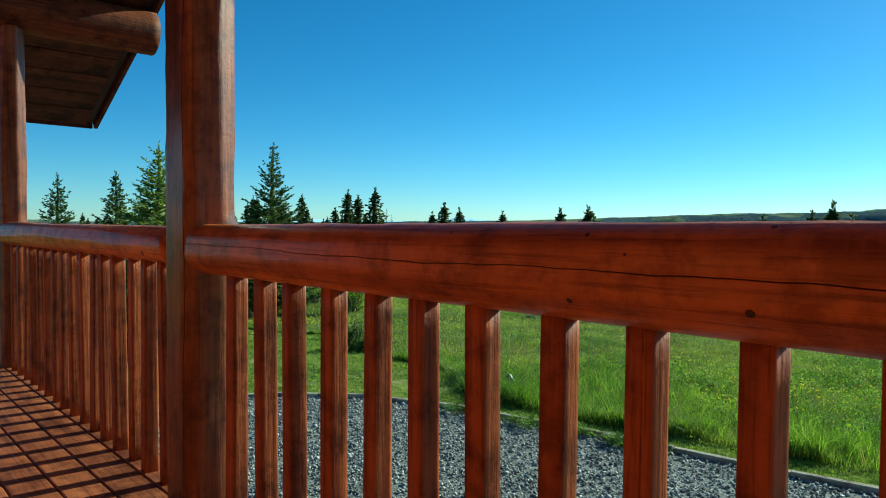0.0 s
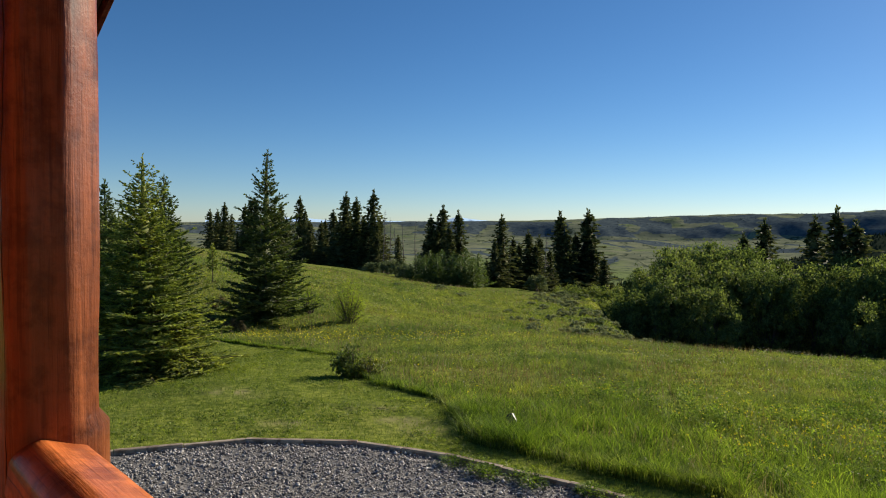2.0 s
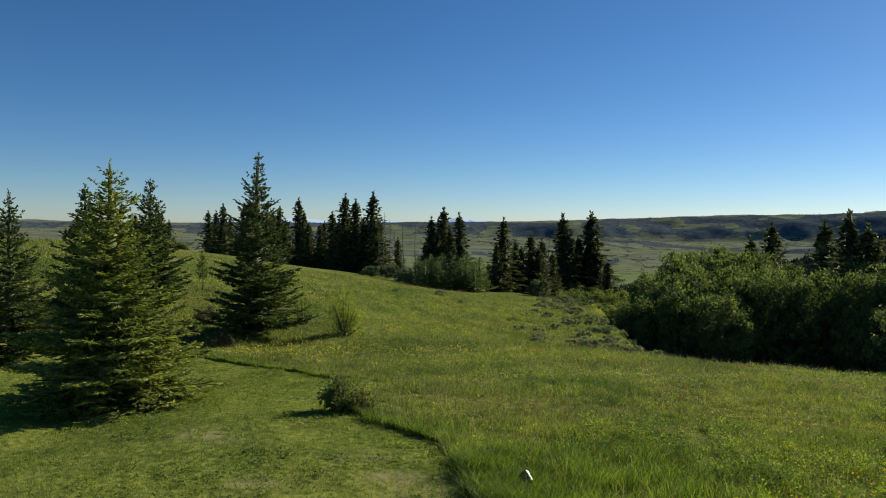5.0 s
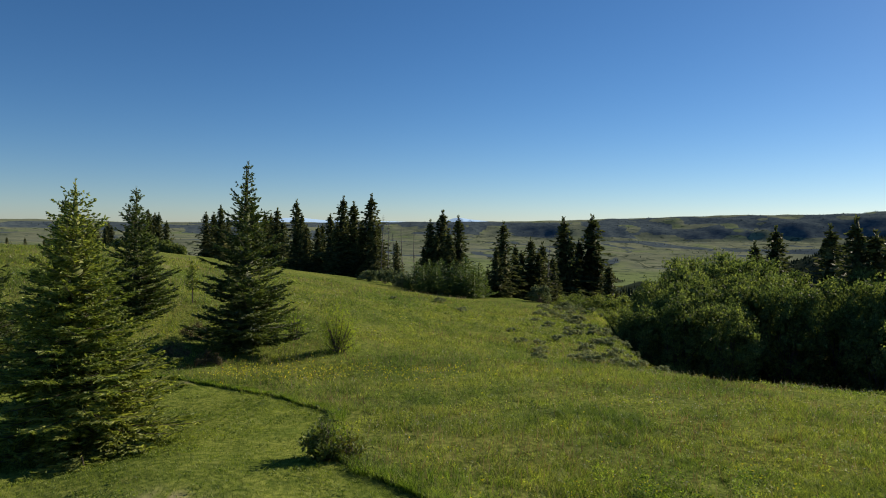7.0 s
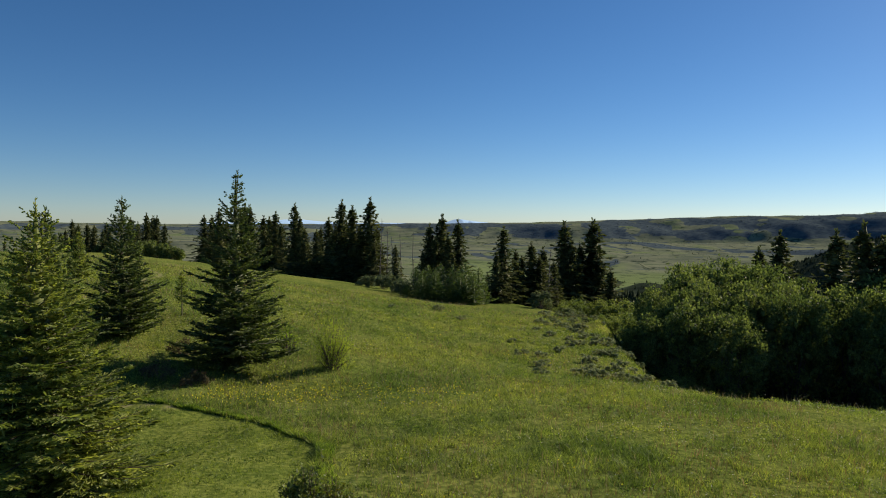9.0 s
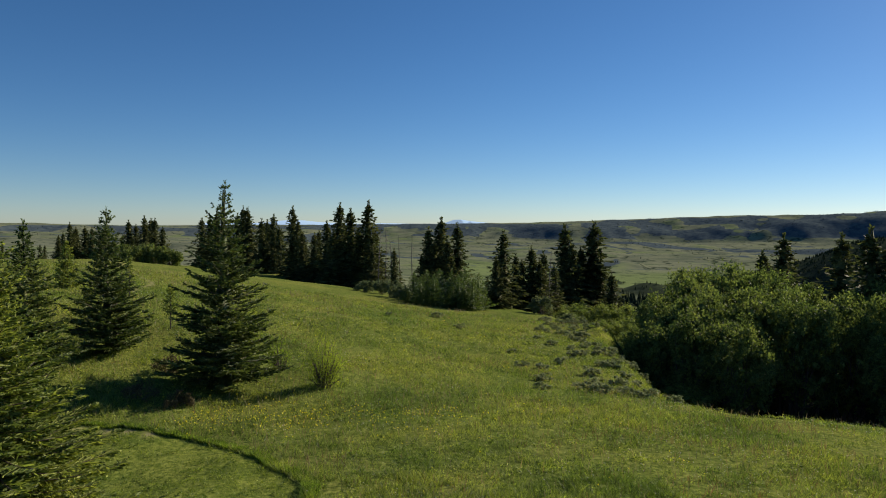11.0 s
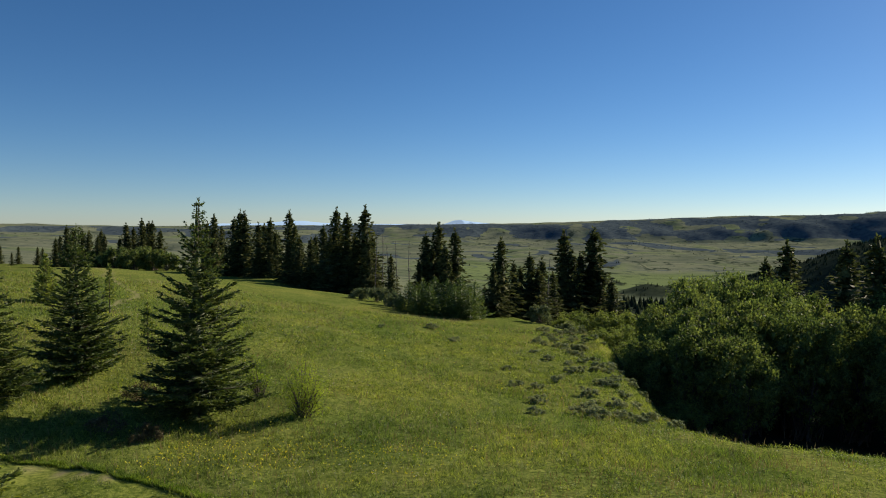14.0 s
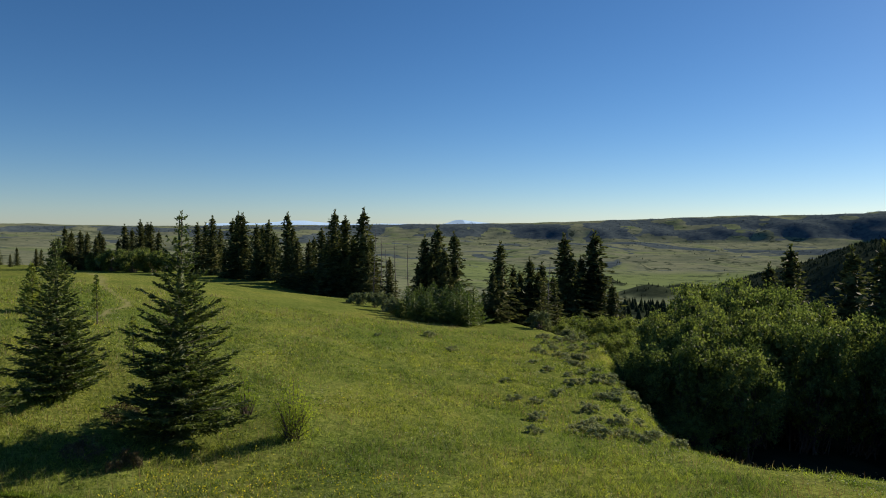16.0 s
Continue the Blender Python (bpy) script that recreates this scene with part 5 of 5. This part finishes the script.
spots = [(4.93, 50, 0.6), (4.99, 45.7, 0.7), (6.1, 45.2, 0.7), (5.7, 41.8, 0.8), (5.1, 38.4, 0.7), (7.6, 47.5, 0.8), (8.6, 43.9, 0.9), (8.0, 40.6, 0.9), (8.0, 38.8, 0.9), (9.4, 39.4, 0.8), (10.7, 39.9, 0.7), (8.2, 54.3, 0.7), (1.8, 59.3, 0.8), (0, 66.3, 0.9), (-4, 62, 0.6)]
for k in range(95):
    y = g.uniform(38.5, 74)
    x = np.interp(y, [38, 46, 54, 74], [10.6, 10.8, 11.2, 12.0]) + g.gauss(0.0, 1.5)
    if x < 14:
        spots.append((float(x), y, g.uniform(0.3, 0.85)))
ssrc = {}
for k, (x, y, s) in enumerate(spots):
    m = pose(x, y, height(x, y) - 0.04, 0, 0, 41 * k) @ Matrix.Diagonal((s * 1.3, s * 1.3, s * 0.8, 1))
    kind = k % 3
    if kind not in ssrc:
        ob = new("sagebrush")
        part("stem", sage_kinds[kind][0], None, ob)
        part("crown", sage_kinds[kind][1], None, ob)
        ssrc[kind] = (tagged(ob, "low grey-green sagebrush on the grassy slope", "shrub", "sagebrush on the slope"), m)
    else:
        copy_thing(ssrc[kind][0], m)
for ob, m in ssrc.values():
    ob.matrix_basis = m

# far woods in the valley
def conifers(x, y, h, g, name):
    """Small far conifers: three ragged tiers each."""
    n = len(x)
    z = land(x, y) - 0.3
    tiers, sides = 3, 6
    vs = []
    q = np.linspace(0, 2 * np.pi, sides, endpoint=False)
    for k in range(tiers):
        z0, z1 = k / tiers * 0.86 + 0.02, min(1.0, (k + 1.9) / tiers)
        r = h[:, None] * 0.27 * (1 - z0) * g.uniform(0.65, 1.3, (n, sides))
        ring = np.stack([x[:, None] + r * np.cos(q), y[:, None] + r * np.sin(q), z[:, None] + h[:, None] * (z0 + g.normal(0, 0.02, (n, sides)))], -1)
        tip = np.stack([x, y, z + h * z1], -1)[:, None]
        vs.append(np.concatenate([ring, tip], 1))
    v = np.concatenate(vs, 1).reshape(-1, 3)
    m = tiers * (sides + 1)
    f = np.array([(k * (sides + 1) + j, k * (sides + 1) + (j + 1) % sides, k * (sides + 1) + sides) for k in range(tiers) for j in range(sides)])
    return mesh_of(name, v, (np.arange(n)[:, None, None] * m + f).reshape(-1, 3), WOODS)


def far_woods(count, seed):
    g = np.random.default_rng(seed)
    wild = forest_shade * (forest_shade > 0.5) * (brow > 12) * (dist < 1000) * (np.abs(bearing) < 40) * dist * (1 + 3 * (bearing > 20) * (dist > 400)) + 1e-12
    pick = g.choice(len(GX), count * 3, p=wild / wild.sum())
    x, y = GX[pick] + g.normal(0, 3, len(pick)), GY[pick] + g.normal(0, 3, len(pick))
    keep = beyond(x, y) > 40
    x, y = x[keep][:count], y[keep][:count]
    return conifers(x, y, g.uniform(1.6, 3.6, len(x)), g, "far_woods")


def rim_woods(count, seed):
    """Groups of trees along the bluffs and draws across the valley."""
    g = np.random.default_rng(seed)
    wild = wood_shade * (wood_shade > 0.4) * (dist > 1200) * (dist < 3500) * (np.abs(bearing) < 36) * dist + 1e-12
    pick = g.choice(len(GX), count, p=wild / wild.sum())
    x, y = GX[pick] + g.normal(0, 7, count), GY[pick] + g.normal(0, 7, count)
    h = g.uniform(2.5, 5.5, count)
    a = np.radians(np.concatenate([g.normal(28.2, 1.6, 16), g.normal(17.3, 0.3, 6), g.normal(32.4, 0.25, 26)]))
    d = np.full(len(a), 3570.0) + g.uniform(-40, 60, len(a))
    x, y, h = np.concatenate([x, d * np.sin(a)]), np.concatenate([y, d * np.cos(a)]), np.concatenate([h, g.uniform(4, 9, len(a))])
    return conifers(x, y, h, g, "rim_woods")


tagged(new("far_woods", far_woods(5200, 9)), "dark spruce woods on the valley slopes", "woods", kind="stuff")
tagged(new("rim_woods", rim_woods(1500, 19)), "scattered dark trees along the far bluffs", "woods", kind="stuff")

# ---- grass and flowers ----
def blades(x, y, h, w, lean, seed, mat, name):
    """Bent blades of grass: two joined faces each."""
    g = np.random.default_rng(seed)
    n = len(x)
    a = g.uniform(0, 6.28, n)
    b = g.uniform(0, 6.28, n)
    z = surface(x, y) - 0.01
    foot = np.stack([x, y, z], 1)
    wv = np.stack([np.cos(a), np.sin(a), 0 * a], 1) * (w * 0.5)[:, None]
    lv = np.stack([np.cos(b), np.sin(b), 0 * b], 1) * (lean * h)[:, None]
    up = np.zeros((n, 3))
    up[:, 2] = h
    mid = foot + up * 0.55 + lv * 0.3
    v = np.stack([foot - wv, foot + wv, mid + wv * 0.7, mid - wv * 0.7, foot + up * 0.97 + lv], 1)
    idx = np.arange(n)[:, None] * 5
    f = np.concatenate([idx + [0, 1, 2], idx + [0, 2, 3], idx + [3, 2, 4]], 0)
    return mesh_of(name, v.reshape(-1, 3), f, mat)


def scatter(count, seed, r0, r1, spread=40, power=1.0, cx=0.3, cy=2.0):
    g = np.random.default_rng(seed)
    r = r0 + (r1 - r0) * g.random(count) ** power
    a = np.radians(g.uniform(-spread, spread, count) + g.normal(0, 3, count))
    return cx + r * np.sin(a), cy + r * np.cos(a), r, g


def on_meadow(x, y):
    return (past_lawn(x, y) > 0.0) & (past_edge(x, y) > 0.45) & (beyond(x, y) < 6) & (bare(x, y) < 0.4)


def spikes(x, y, h, w, lean, seed, mat, name):
    """Plain pointed blades for the grass farther off."""
    g = np.random.default_rng(seed)
    n = len(x)
    a, b = g.uniform(0, 6.28, n), g.uniform(0, 6.28, n)
    foot = np.stack([x, y, surface(x, y) - 0.01], 1)
    wv = np.stack([np.cos(a), np.sin(a), 0 * a], 1) * (w * 0.5)[:, None]
    tip = np.stack([np.cos(b) * lean * h, np.sin(b) * lean * h, h], 1)
    v = np.stack([foot - wv, foot + wv, foot + tip], 1)
    return mesh_of(name, v.reshape(-1, 3), np.arange(3 * n).reshape(-1, 3), mat)


def meadow_grass(near):
    x, y, r, g = scatter(210000 if near else 430000, 11 if near else 13, 6.5 if near else 20, 21 if near else 72, 38, 1.0 if near else 1.2)
    patch, tuft = rough(x / 2.3, y / 2.3, 3, 61), rough(x / 0.42, y / 0.42, 2, 63)
    verge = np.exp(-np.maximum(past_lawn(x, y), 0) / 0.4)
    ok = on_meadow(x, y) & (g.random(len(x)) < 0.62 + 0.4 * patch + 0.45 * tuft + verge)
    x, y, r, patch, tuft, verge = x[ok], y[ok], r[ok], patch[ok], tuft[ok], verge[ok]
    h = (0.12 + 0.07 * patch + 0.06 * tuft + 0.13 * verge) * g.uniform(0.55, 1.35, len(x)) * (1 + 0.3 * step01(9, 4, past_edge(x, y) * 1.2))
    h = np.maximum(h, 0.04)
    if near:
        return blades(x, y, h, 0.0045 + 0.0004 * r, g.uniform(0.3, 1.4, len(x)), 12, GRASS, "meadow_grass")
    return spikes(x, y, h * 1.05, 0.006 + 0.0005 * r, g.uniform(0.3, 1.3, len(x)), 14, GRASS, "far_meadow_grass")


def tall_grass():
    x, y, r, g = scatter(430000, 21, 6.5, 20, 38, 1.0)
    near_edge = np.exp(-np.maximum(np.minimum(past_lawn(x, y), past_edge(x, y) - 0.4), 0) / 1.9)
    ok = on_meadow(x, y) & (past_lawn(x, y) > 0.12) & (g.random(len(x)) < near_edge * 1.2 * step01(18.5, 12.0, y) * np.clip(0.45 + 1.1 * rough(x / 0.42, y / 0.42, 2, 73), 0.06, 1))
    x, y, r = x[ok], y[ok], r[ok]
    h = (0.30 + 0.09 * field(x / 0.8, y / 0.8, 71) + 0.08 * rough(x / 0.42, y / 0.42, 2, 73)) * g.uniform(0.55, 1.3, len(x)) * (0.6 + 0.4 * step01(16, 12.5, y))
    return blades(x, y, h, 0.0085 + 0.0003 * r, g.uniform(0.25, 1.1, len(x)), 22, TALL, "tall_grass")


def ruddy_grass():
    """Reddish-brown seeding grass in loose drifts."""
    x, y, r, g = scatter(46000, 43, 9, 45, 38, 1.0)
    drift = rough(x / 3.5, y / 2.2, 3, 93) + 0.6 * np.exp(-((x - 5) / 5) ** 2 - ((y - 20) / 3.5) ** 2)
    ok = on_meadow(x, y) & (past_lawn(x, y) > 0.8) & (g.random(len(x)) < 0.75 * np.clip(drift - 0.1, 0, 0.8))
    x, y, r = x[ok], y[ok], r[ok]
    return spikes(x, y, g.uniform(0.14, 0.34, len(x)), 0.004 + 0.0004 * r, g.uniform(0.2, 0.9, len(x)), 44, RUDDY, "ruddy_grass")


def lawn_grass():
    x, y, r, g = scatter(185000, 31, 7.0, 27, 42, 1.1)
    ok = (past_lawn(x, y) < 0.05) & (past_edge(x, y) > 0.05) & (y < 29) & (g.random(len(x)) > bare(x, y))
    x, y, r = x[ok], y[ok], r[ok]
    h = (0.045 + 0.015 * field(x / 0.5, y / 0.5, 81)) * g.uniform(0.6, 1.5, len(x))
    return blades(x, y, h, 0.005 + 0.00045 * r, g.uniform(0.2, 1.2, len(x)), 32, LAWN, "lawn_grass")


def lawn_clover():
    """Low rosettes of leaves in the mown turf."""
    g = np.random.default_rng(35)
    x, y, r, _ = scatter(5200, 36, 7.0, 27, 42, 1.0)
    ok = (past_lawn(x, y) < -0.05) & (past_edge(x, y) > 0.1) & (y < 27.5) & (rough(x / 0.9, y / 0.9, 3, 83) > -0.1)
    cx, cy, r = x[ok], y[ok], r[ok]
    k = np.repeat(np.arange(len(cx)), 22)
    a, q = g.uniform(0, 6.28, len(k)), np.sqrt(g.random(len(k)))
    size = g.uniform(0.05, 0.13, len(cx))[k]
    x, y = cx[k] + size * q * np.cos(a), cy[k] + size * q * np.sin(a)
    p = np.stack([x, y, surface(x, y) + 0.03 + 0.04 * g.random(len(k)) * (1 - 0.4 * q)], 1)
    d = unit(np.stack([np.cos(a), np.sin(a), g.normal(0.3, 0.4, len(k))], 1) + g.normal(0, 0.4, (len(k), 3)))
    w = unit(np.cross(d, g.normal(size=(len(k), 3)) + [0, 0, 1.0]))
    s = ((0.022 + 0.0008 * r[k]) * g.uniform(0.6, 1.4, len(k)))[:, None]
    v = np.stack([p - w * s * 0.35, p + w * s * 0.35, p + d * s], 1)
    return mesh_of("lawn_clover", v.reshape(-1, 3), np.arange(len(k) * 3).reshape(-1, 3), LAWN)


def verge_grass():
    """The dense uncut fringe where the mower stopped."""
    g = np.random.default_rng(25)
    ly = np.linspace(11.4, 28.6, 400)
    lx = np.interp(ly, LAWN_Y, LAWN_X)
    run = np.concatenate([[0], np.cumsum(np.hypot(np.diff(lx), np.diff(ly)))])
    at = g.uniform(0, run[np.searchsorted(-lx, 13)], 30000)
    x, y = np.interp(at, run, lx), np.interp(at, run, ly)
    tx, ty = np.interp(at + 0.3, run, lx) - x, np.interp(at + 0.3, run, ly) - y
    n = np.hypot(tx, ty) + 1e-6
    out = 0.05 + 0.4 * g.random(len(at)) ** 1.6 - 0.1 * field(at / 0.5, at * 0, 27)
    keep = g.random(len(at)) < 0.6 + 0.7 * rough(at / 1.4, at * 0, 2, 31)
    x, y, at, out = (x + out * ty / n)[keep], (y - out * tx / n)[keep], at[keep], out[keep]
    h = (0.16 + 0.06 * field(at / 0.35, at * 0, 29)) * g.uniform(0.6, 1.25, len(at)) * (1 - 0.3 * np.clip(out / 0.4, 0, 1))
    return blades(x, y, h, 0.008 + 0.0005 * y, g.uniform(0.1, 0.7, len(at)), 26, TALL, "verge_grass")


def dry_stems():
    x, y, r, g = scatter(46000, 41, 8, 75, 40, 1.0)
    ok = on_meadow(x, y) & (g.random(len(x)) < 0.15 + 0.7 * np.clip(rough(x / 4, y / 4, 2, 91), 0, 1))
    x, y, r = x[ok], y[ok], r[ok]
    return blades(x, y, g.uniform(0.18, 0.42, len(x)), 0.004 + 0.0005 * r, g.uniform(0.1, 0.6, len(x)), 42, STRAW, "dry_stems")


def heads(x, y, z, size, seed, mat, name):
    """Small flower heads: a few petals round a point."""
    g = np.random.default_rng(seed)
    n = len(x)
    c = np.stack([x, y, z], 1)
    vs = []
    for k in range(4):
        d = unit(g.normal(size=(n, 3)) + [0, 0, 0.4])
        w = unit(np.cross(d, g.normal(size=(n, 3))))
        s = (size * g.uniform(0.6, 1.3, n))[:, None]
        vs.append(np.stack([c - w * s * 0.35, c + w * s * 0.35, c + d * s], 1))
    v = np.stack(vs, 1)
    return mesh_of(name, v.reshape(-1, 3), np.arange(n * 12).reshape(-1, 3), mat)


def flowers():
    x, y, r, g = scatter(150000, 51, 8, 66, 40, 1.1)
    patch = rough(x / 3.2, y / 3.2, 3, 101)
    band = 1.4 * np.exp(-((y - 29.6 - 0.12 * x) / 1.6) ** 2) * (x < 1) + 0.7 * np.exp(-((x - 7.2) / 2.4) ** 2 - ((y - 12.6) / 1.5) ** 2)
    ok = on_meadow(x, y) & (beyond(x, y) < -3) & (g.random(len(x)) < np.clip(patch * 0.04 - 0.014, 0.0015, 1) + 0.2 * band * step01(-0.1, 0.5, patch)) & ((x < 7) | (y < 17) | (g.random(len(x)) < 0.15))
    x, y, r = x[ok], y[ok], r[ok]
    z = surface(x, y) + g.uniform(0.12, 0.34, len(x))
    return heads(x, y, z, 0.022 + 0.0008 * r, 52, PETAL, "yellow_flowers")


def seed_heads():
    x, y, r, g = scatter(16000, 61, 9, 60, 40, 1.0)
    ok = on_meadow(x, y) & (beyond(x, y) < -2) & (g.random(len(x)) < 0.1 + rough(x / 4, y / 4, 3, 111))
    x, y, r = x[ok], y[ok], r[ok]
    return heads(x, y, surface(x, y) + g.uniform(0.12, 0.26, len(x)), 0.014 + 0.0004 * r, 62, WHITE, "white_seed_heads")


def weeds():
    """Broad-leaved plants in clumps near the corner of the lawn."""
    g = np.random.default_rng(71)
    n = 620
    cx, cy = g.uniform(2.0, 14, n), g.uniform(8.5, 22, n)
    ok = on_meadow(cx, cy) & (rough(cx / 2.6, cy / 2.6, 3, 131) + 0.55 * np.exp(-((cx - 7) / 4) ** 2 - ((cy - 13) / 3.5) ** 2) > 0.22)
    cx, cy = cx[ok], cy[ok]
    ch, cr = g.uniform(0.2, 0.46, len(cx)), g.uniform(0.16, 0.34, len(cx))
    k = g.integers(0, len(cx), 40000)
    up = g.random(len(k)) ** 0.6
    a, q = g.uniform(0, 6.28, len(k)), np.sqrt(g.random(len(k))) * (0.5 + 0.5 * up)
    x, y = cx[k] + cr[k] * q * np.cos(a), cy[k] + cr[k] * q * np.sin(a)
    p = np.stack([x, y, surface(x, y) + ch[k] * up * (1 - 0.35 * q)], 1)
    d = unit(np.stack([np.cos(a), np.sin(a), g.normal(0.35, 0.4, len(k))], 1) + g.normal(0, 0.4, (len(k), 3)))
    w = unit(np.cross(d, g.normal(size=(len(k), 3)) + [0, 0, 1.2]))
    s = g.uniform(0.025, 0.055, len(k))[:, None]
    v = np.stack([p, p + d * s * 0.55 + w * s * 0.24, p + d * s, p + d * s * 0.55 - w * s * 0.24], 1)
    leaves = mesh_of("broad_leaved_weeds", v.reshape(-1, 3), np.arange(len(k) * 4).reshape(-1, 4), TALL)
    m = g.integers(0, len(cx), 600)
    a, q = g.uniform(0, 6.28, len(m)), np.sqrt(g.random(len(m))) * 0.8
    x, y = cx[m] + cr[m] * q * np.cos(a), cy[m] + cr[m] * q * np.sin(a)
    tops = heads(x, y, surface(x, y) + ch[m] * (1.05 - 0.3 * q), np.full(len(m), 0.023), 72, PETAL, "weed_flowers")
    return leaves, tops


def herbs():
    """Low leafy herbs in tufts all over the meadow."""
    g = np.random.default_rng(77)
    x, y, r, _ = scatter(7500, 78, 7.5, 60, 38, 1.1)
    ok = on_meadow(x, y) & (rough(x / 3.1, y / 3.1, 3, 141) > -0.35)
    cx, cy, r = x[ok], y[ok], r[ok]
    k = g.integers(0, len(cx), 95000)
    up = g.random(len(k)) ** 0.7
    a, q = g.uniform(0, 6.28, len(k)), np.sqrt(g.random(len(k)))
    size = g.uniform(0.5, 1.2, len(cx))[k]
    x, y = cx[k] + 0.26 * size * q * np.cos(a), cy[k] + 0.26 * size * q * np.sin(a)
    p = np.stack([x, y, surface(x, y) + 0.19 * size * up * (1 - 0.5 * q)], 1)
    d = unit(np.stack([np.cos(a), np.sin(a), g.normal(0.5, 0.5, len(k))], 1) + g.normal(0, 0.4, (len(k), 3)))
    w = unit(np.cross(d, g.normal(size=(len(k), 3)) + [0, 0, 1.0]))
    s = ((0.025 + 0.0012 * r[k]) * g.uniform(0.6, 1.4, len(k)))[:, None]
    v = np.stack([p - w * s * 0.3, p + w * s * 0.3, p + d * s], 1)
    return mesh_of("meadow_herbs", v.reshape(-1, 3), np.arange(len(k) * 3).reshape(-1, 3), GRASS)


def edge_weeds():
    """Low weeds grown into the gravel along the timber edging."""
    g = np.random.default_rng(75)
    ex = g.uniform(0.1, 2.6, 26)
    ey = np.interp(ex, EDGE_X, EDGE_Y) - g.uniform(0.05, 0.35, 26)
    k = g.integers(0, 26, 5200)
    a, q, up = g.uniform(0, 6.28, 5200), np.sqrt(g.random(5200)), g.random(5200)
    p = np.stack([ex[k] + 0.17 * q * np.cos(a), ey[k] + 0.13 * q * np.sin(a), PAD_Z + 0.02 + 0.13 * up * (1 - 0.5 * q)], 1)
    d = unit(np.stack([np.cos(a), np.sin(a), g.normal(0.4, 0.4, 5200)], 1))
    w = unit(np.cross(d, [0, 0.2, 1.0]))
    s = g.uniform(0.02, 0.045, 5200)[:, None]
    v = np.stack([p, p + d * s * 0.5 + w * s * 0.3, p + d * s, p + d * s * 0.5 - w * s * 0.3], 1)
    return mesh_of("edge_weeds", v.reshape(-1, 3), np.arange(5200 * 4).reshape(-1, 4), TALL)


tagged(new("edge_weeds", edge_weeds()), "low green weeds grown into the gravel", "weeds", kind="stuff")
tagged(new("meadow_herbs", herbs()), "low leafy green herbs among the grass", "herbs", kind="stuff")
weed_leaves, weed_tops = weeds()
tagged(new("broad_leaved_weeds", weed_leaves), "leafy green weeds in clumps", "weeds", kind="stuff")
tagged(new("weed_flowers", weed_tops), "yellow flowers on the leafy weeds", "flowers", kind="stuff")
tagged(new("meadow_grass", meadow_grass(True)), "uneven green meadow grass", "grass", kind="stuff")
tagged(new("meadow_grass", meadow_grass(False)), "uneven green meadow grass on the slope", "grass", kind="stuff")
tagged(new("tall_grass", tall_grass()), "tall lush green grass along the edge of the lawn", "grass", kind="stuff")
tagged(new("lawn_grass", lawn_grass()), "short mown lawn grass", "grass", kind="stuff")
tagged(new("lawn_clover", lawn_clover()), "low clover rosettes in the mown turf", "clover", kind="stuff")
tagged(new("verge_grass", verge_grass()), "dense uncut green grass fringing the lawn", "grass", kind="stuff")
tagged(new("ruddy_grass", ruddy_grass()), "reddish-brown seeding grass in drifts", "grass", kind="stuff")
tagged(new("dry_stems", dry_stems()), "pale dry grass stems", "grass", kind="stuff")
tagged(new("yellow_flowers", flowers()), "small yellow wild flowers in the meadow", "flowers", kind="stuff")
tagged(new("white_seed_heads", seed_heads()), "white seed heads in the meadow", "flowers", kind="stuff")


# ---- a garden light in the grass ----
def garden_light(x, y, top):
    """A small spotlight on a stake."""
    foot = float(surface(np.array([x]), np.array([y]))[0]) - 0.05
    ob = new("garden_light")
    bm = bmesh.new()
    bmesh.ops.create_cone(bm, cap_ends=True, segments=10, radius1=0.009, radius2=0.012, depth=top - foot - 0.05)
    bmesh.ops.translate(bm, vec=(0, 0, (top - foot - 0.05) / 2), verts=bm.verts)
    part("stake", bm, METAL, ob)
    bm = bmesh.new()
    bmesh.ops.create_cone(bm, cap_ends=True, segments=16, radius1=0.058, radius2=0.09, depth=0.17)
    bmesh.ops.bevel(bm, geom=[e for e in bm.edges if len(e.link_faces) == 2 and e.calc_face_angle() > 1], offset=0.008, segments=2, affect="EDGES")
    head = part("head", bm, LAMP_BLACK, ob)
    head.matrix_basis = pose(0, 0, top - foot - 0.04, 62, 0, 215)
    bm = bmesh.new()
    bmesh.ops.create_uvsphere(bm, u_segments=14, v_segments=8, radius=0.06)
    bmesh.ops.scale(bm, vec=(1, 1, 0.3), verts=bm.verts)
    bmesh.ops.translate(bm, vec=(0, 0, 0.084), verts=bm.verts)
    part("lens", bm, LENS, head, "shiny pale glass lens")
    ob.matrix_basis = pose(x, y, foot)
    return tagged(ob, "small dark garden spotlight on a stake in the tall grass", "garden light")


LENS, _t, _p = material("lamp_glass")
_p.inputs["Base Color"].default_value = (0.07, 0.08, 0.09, 1)
_p.inputs["Roughness"].default_value = 0.45
garden_light(1.2, 12.3, 0.90)
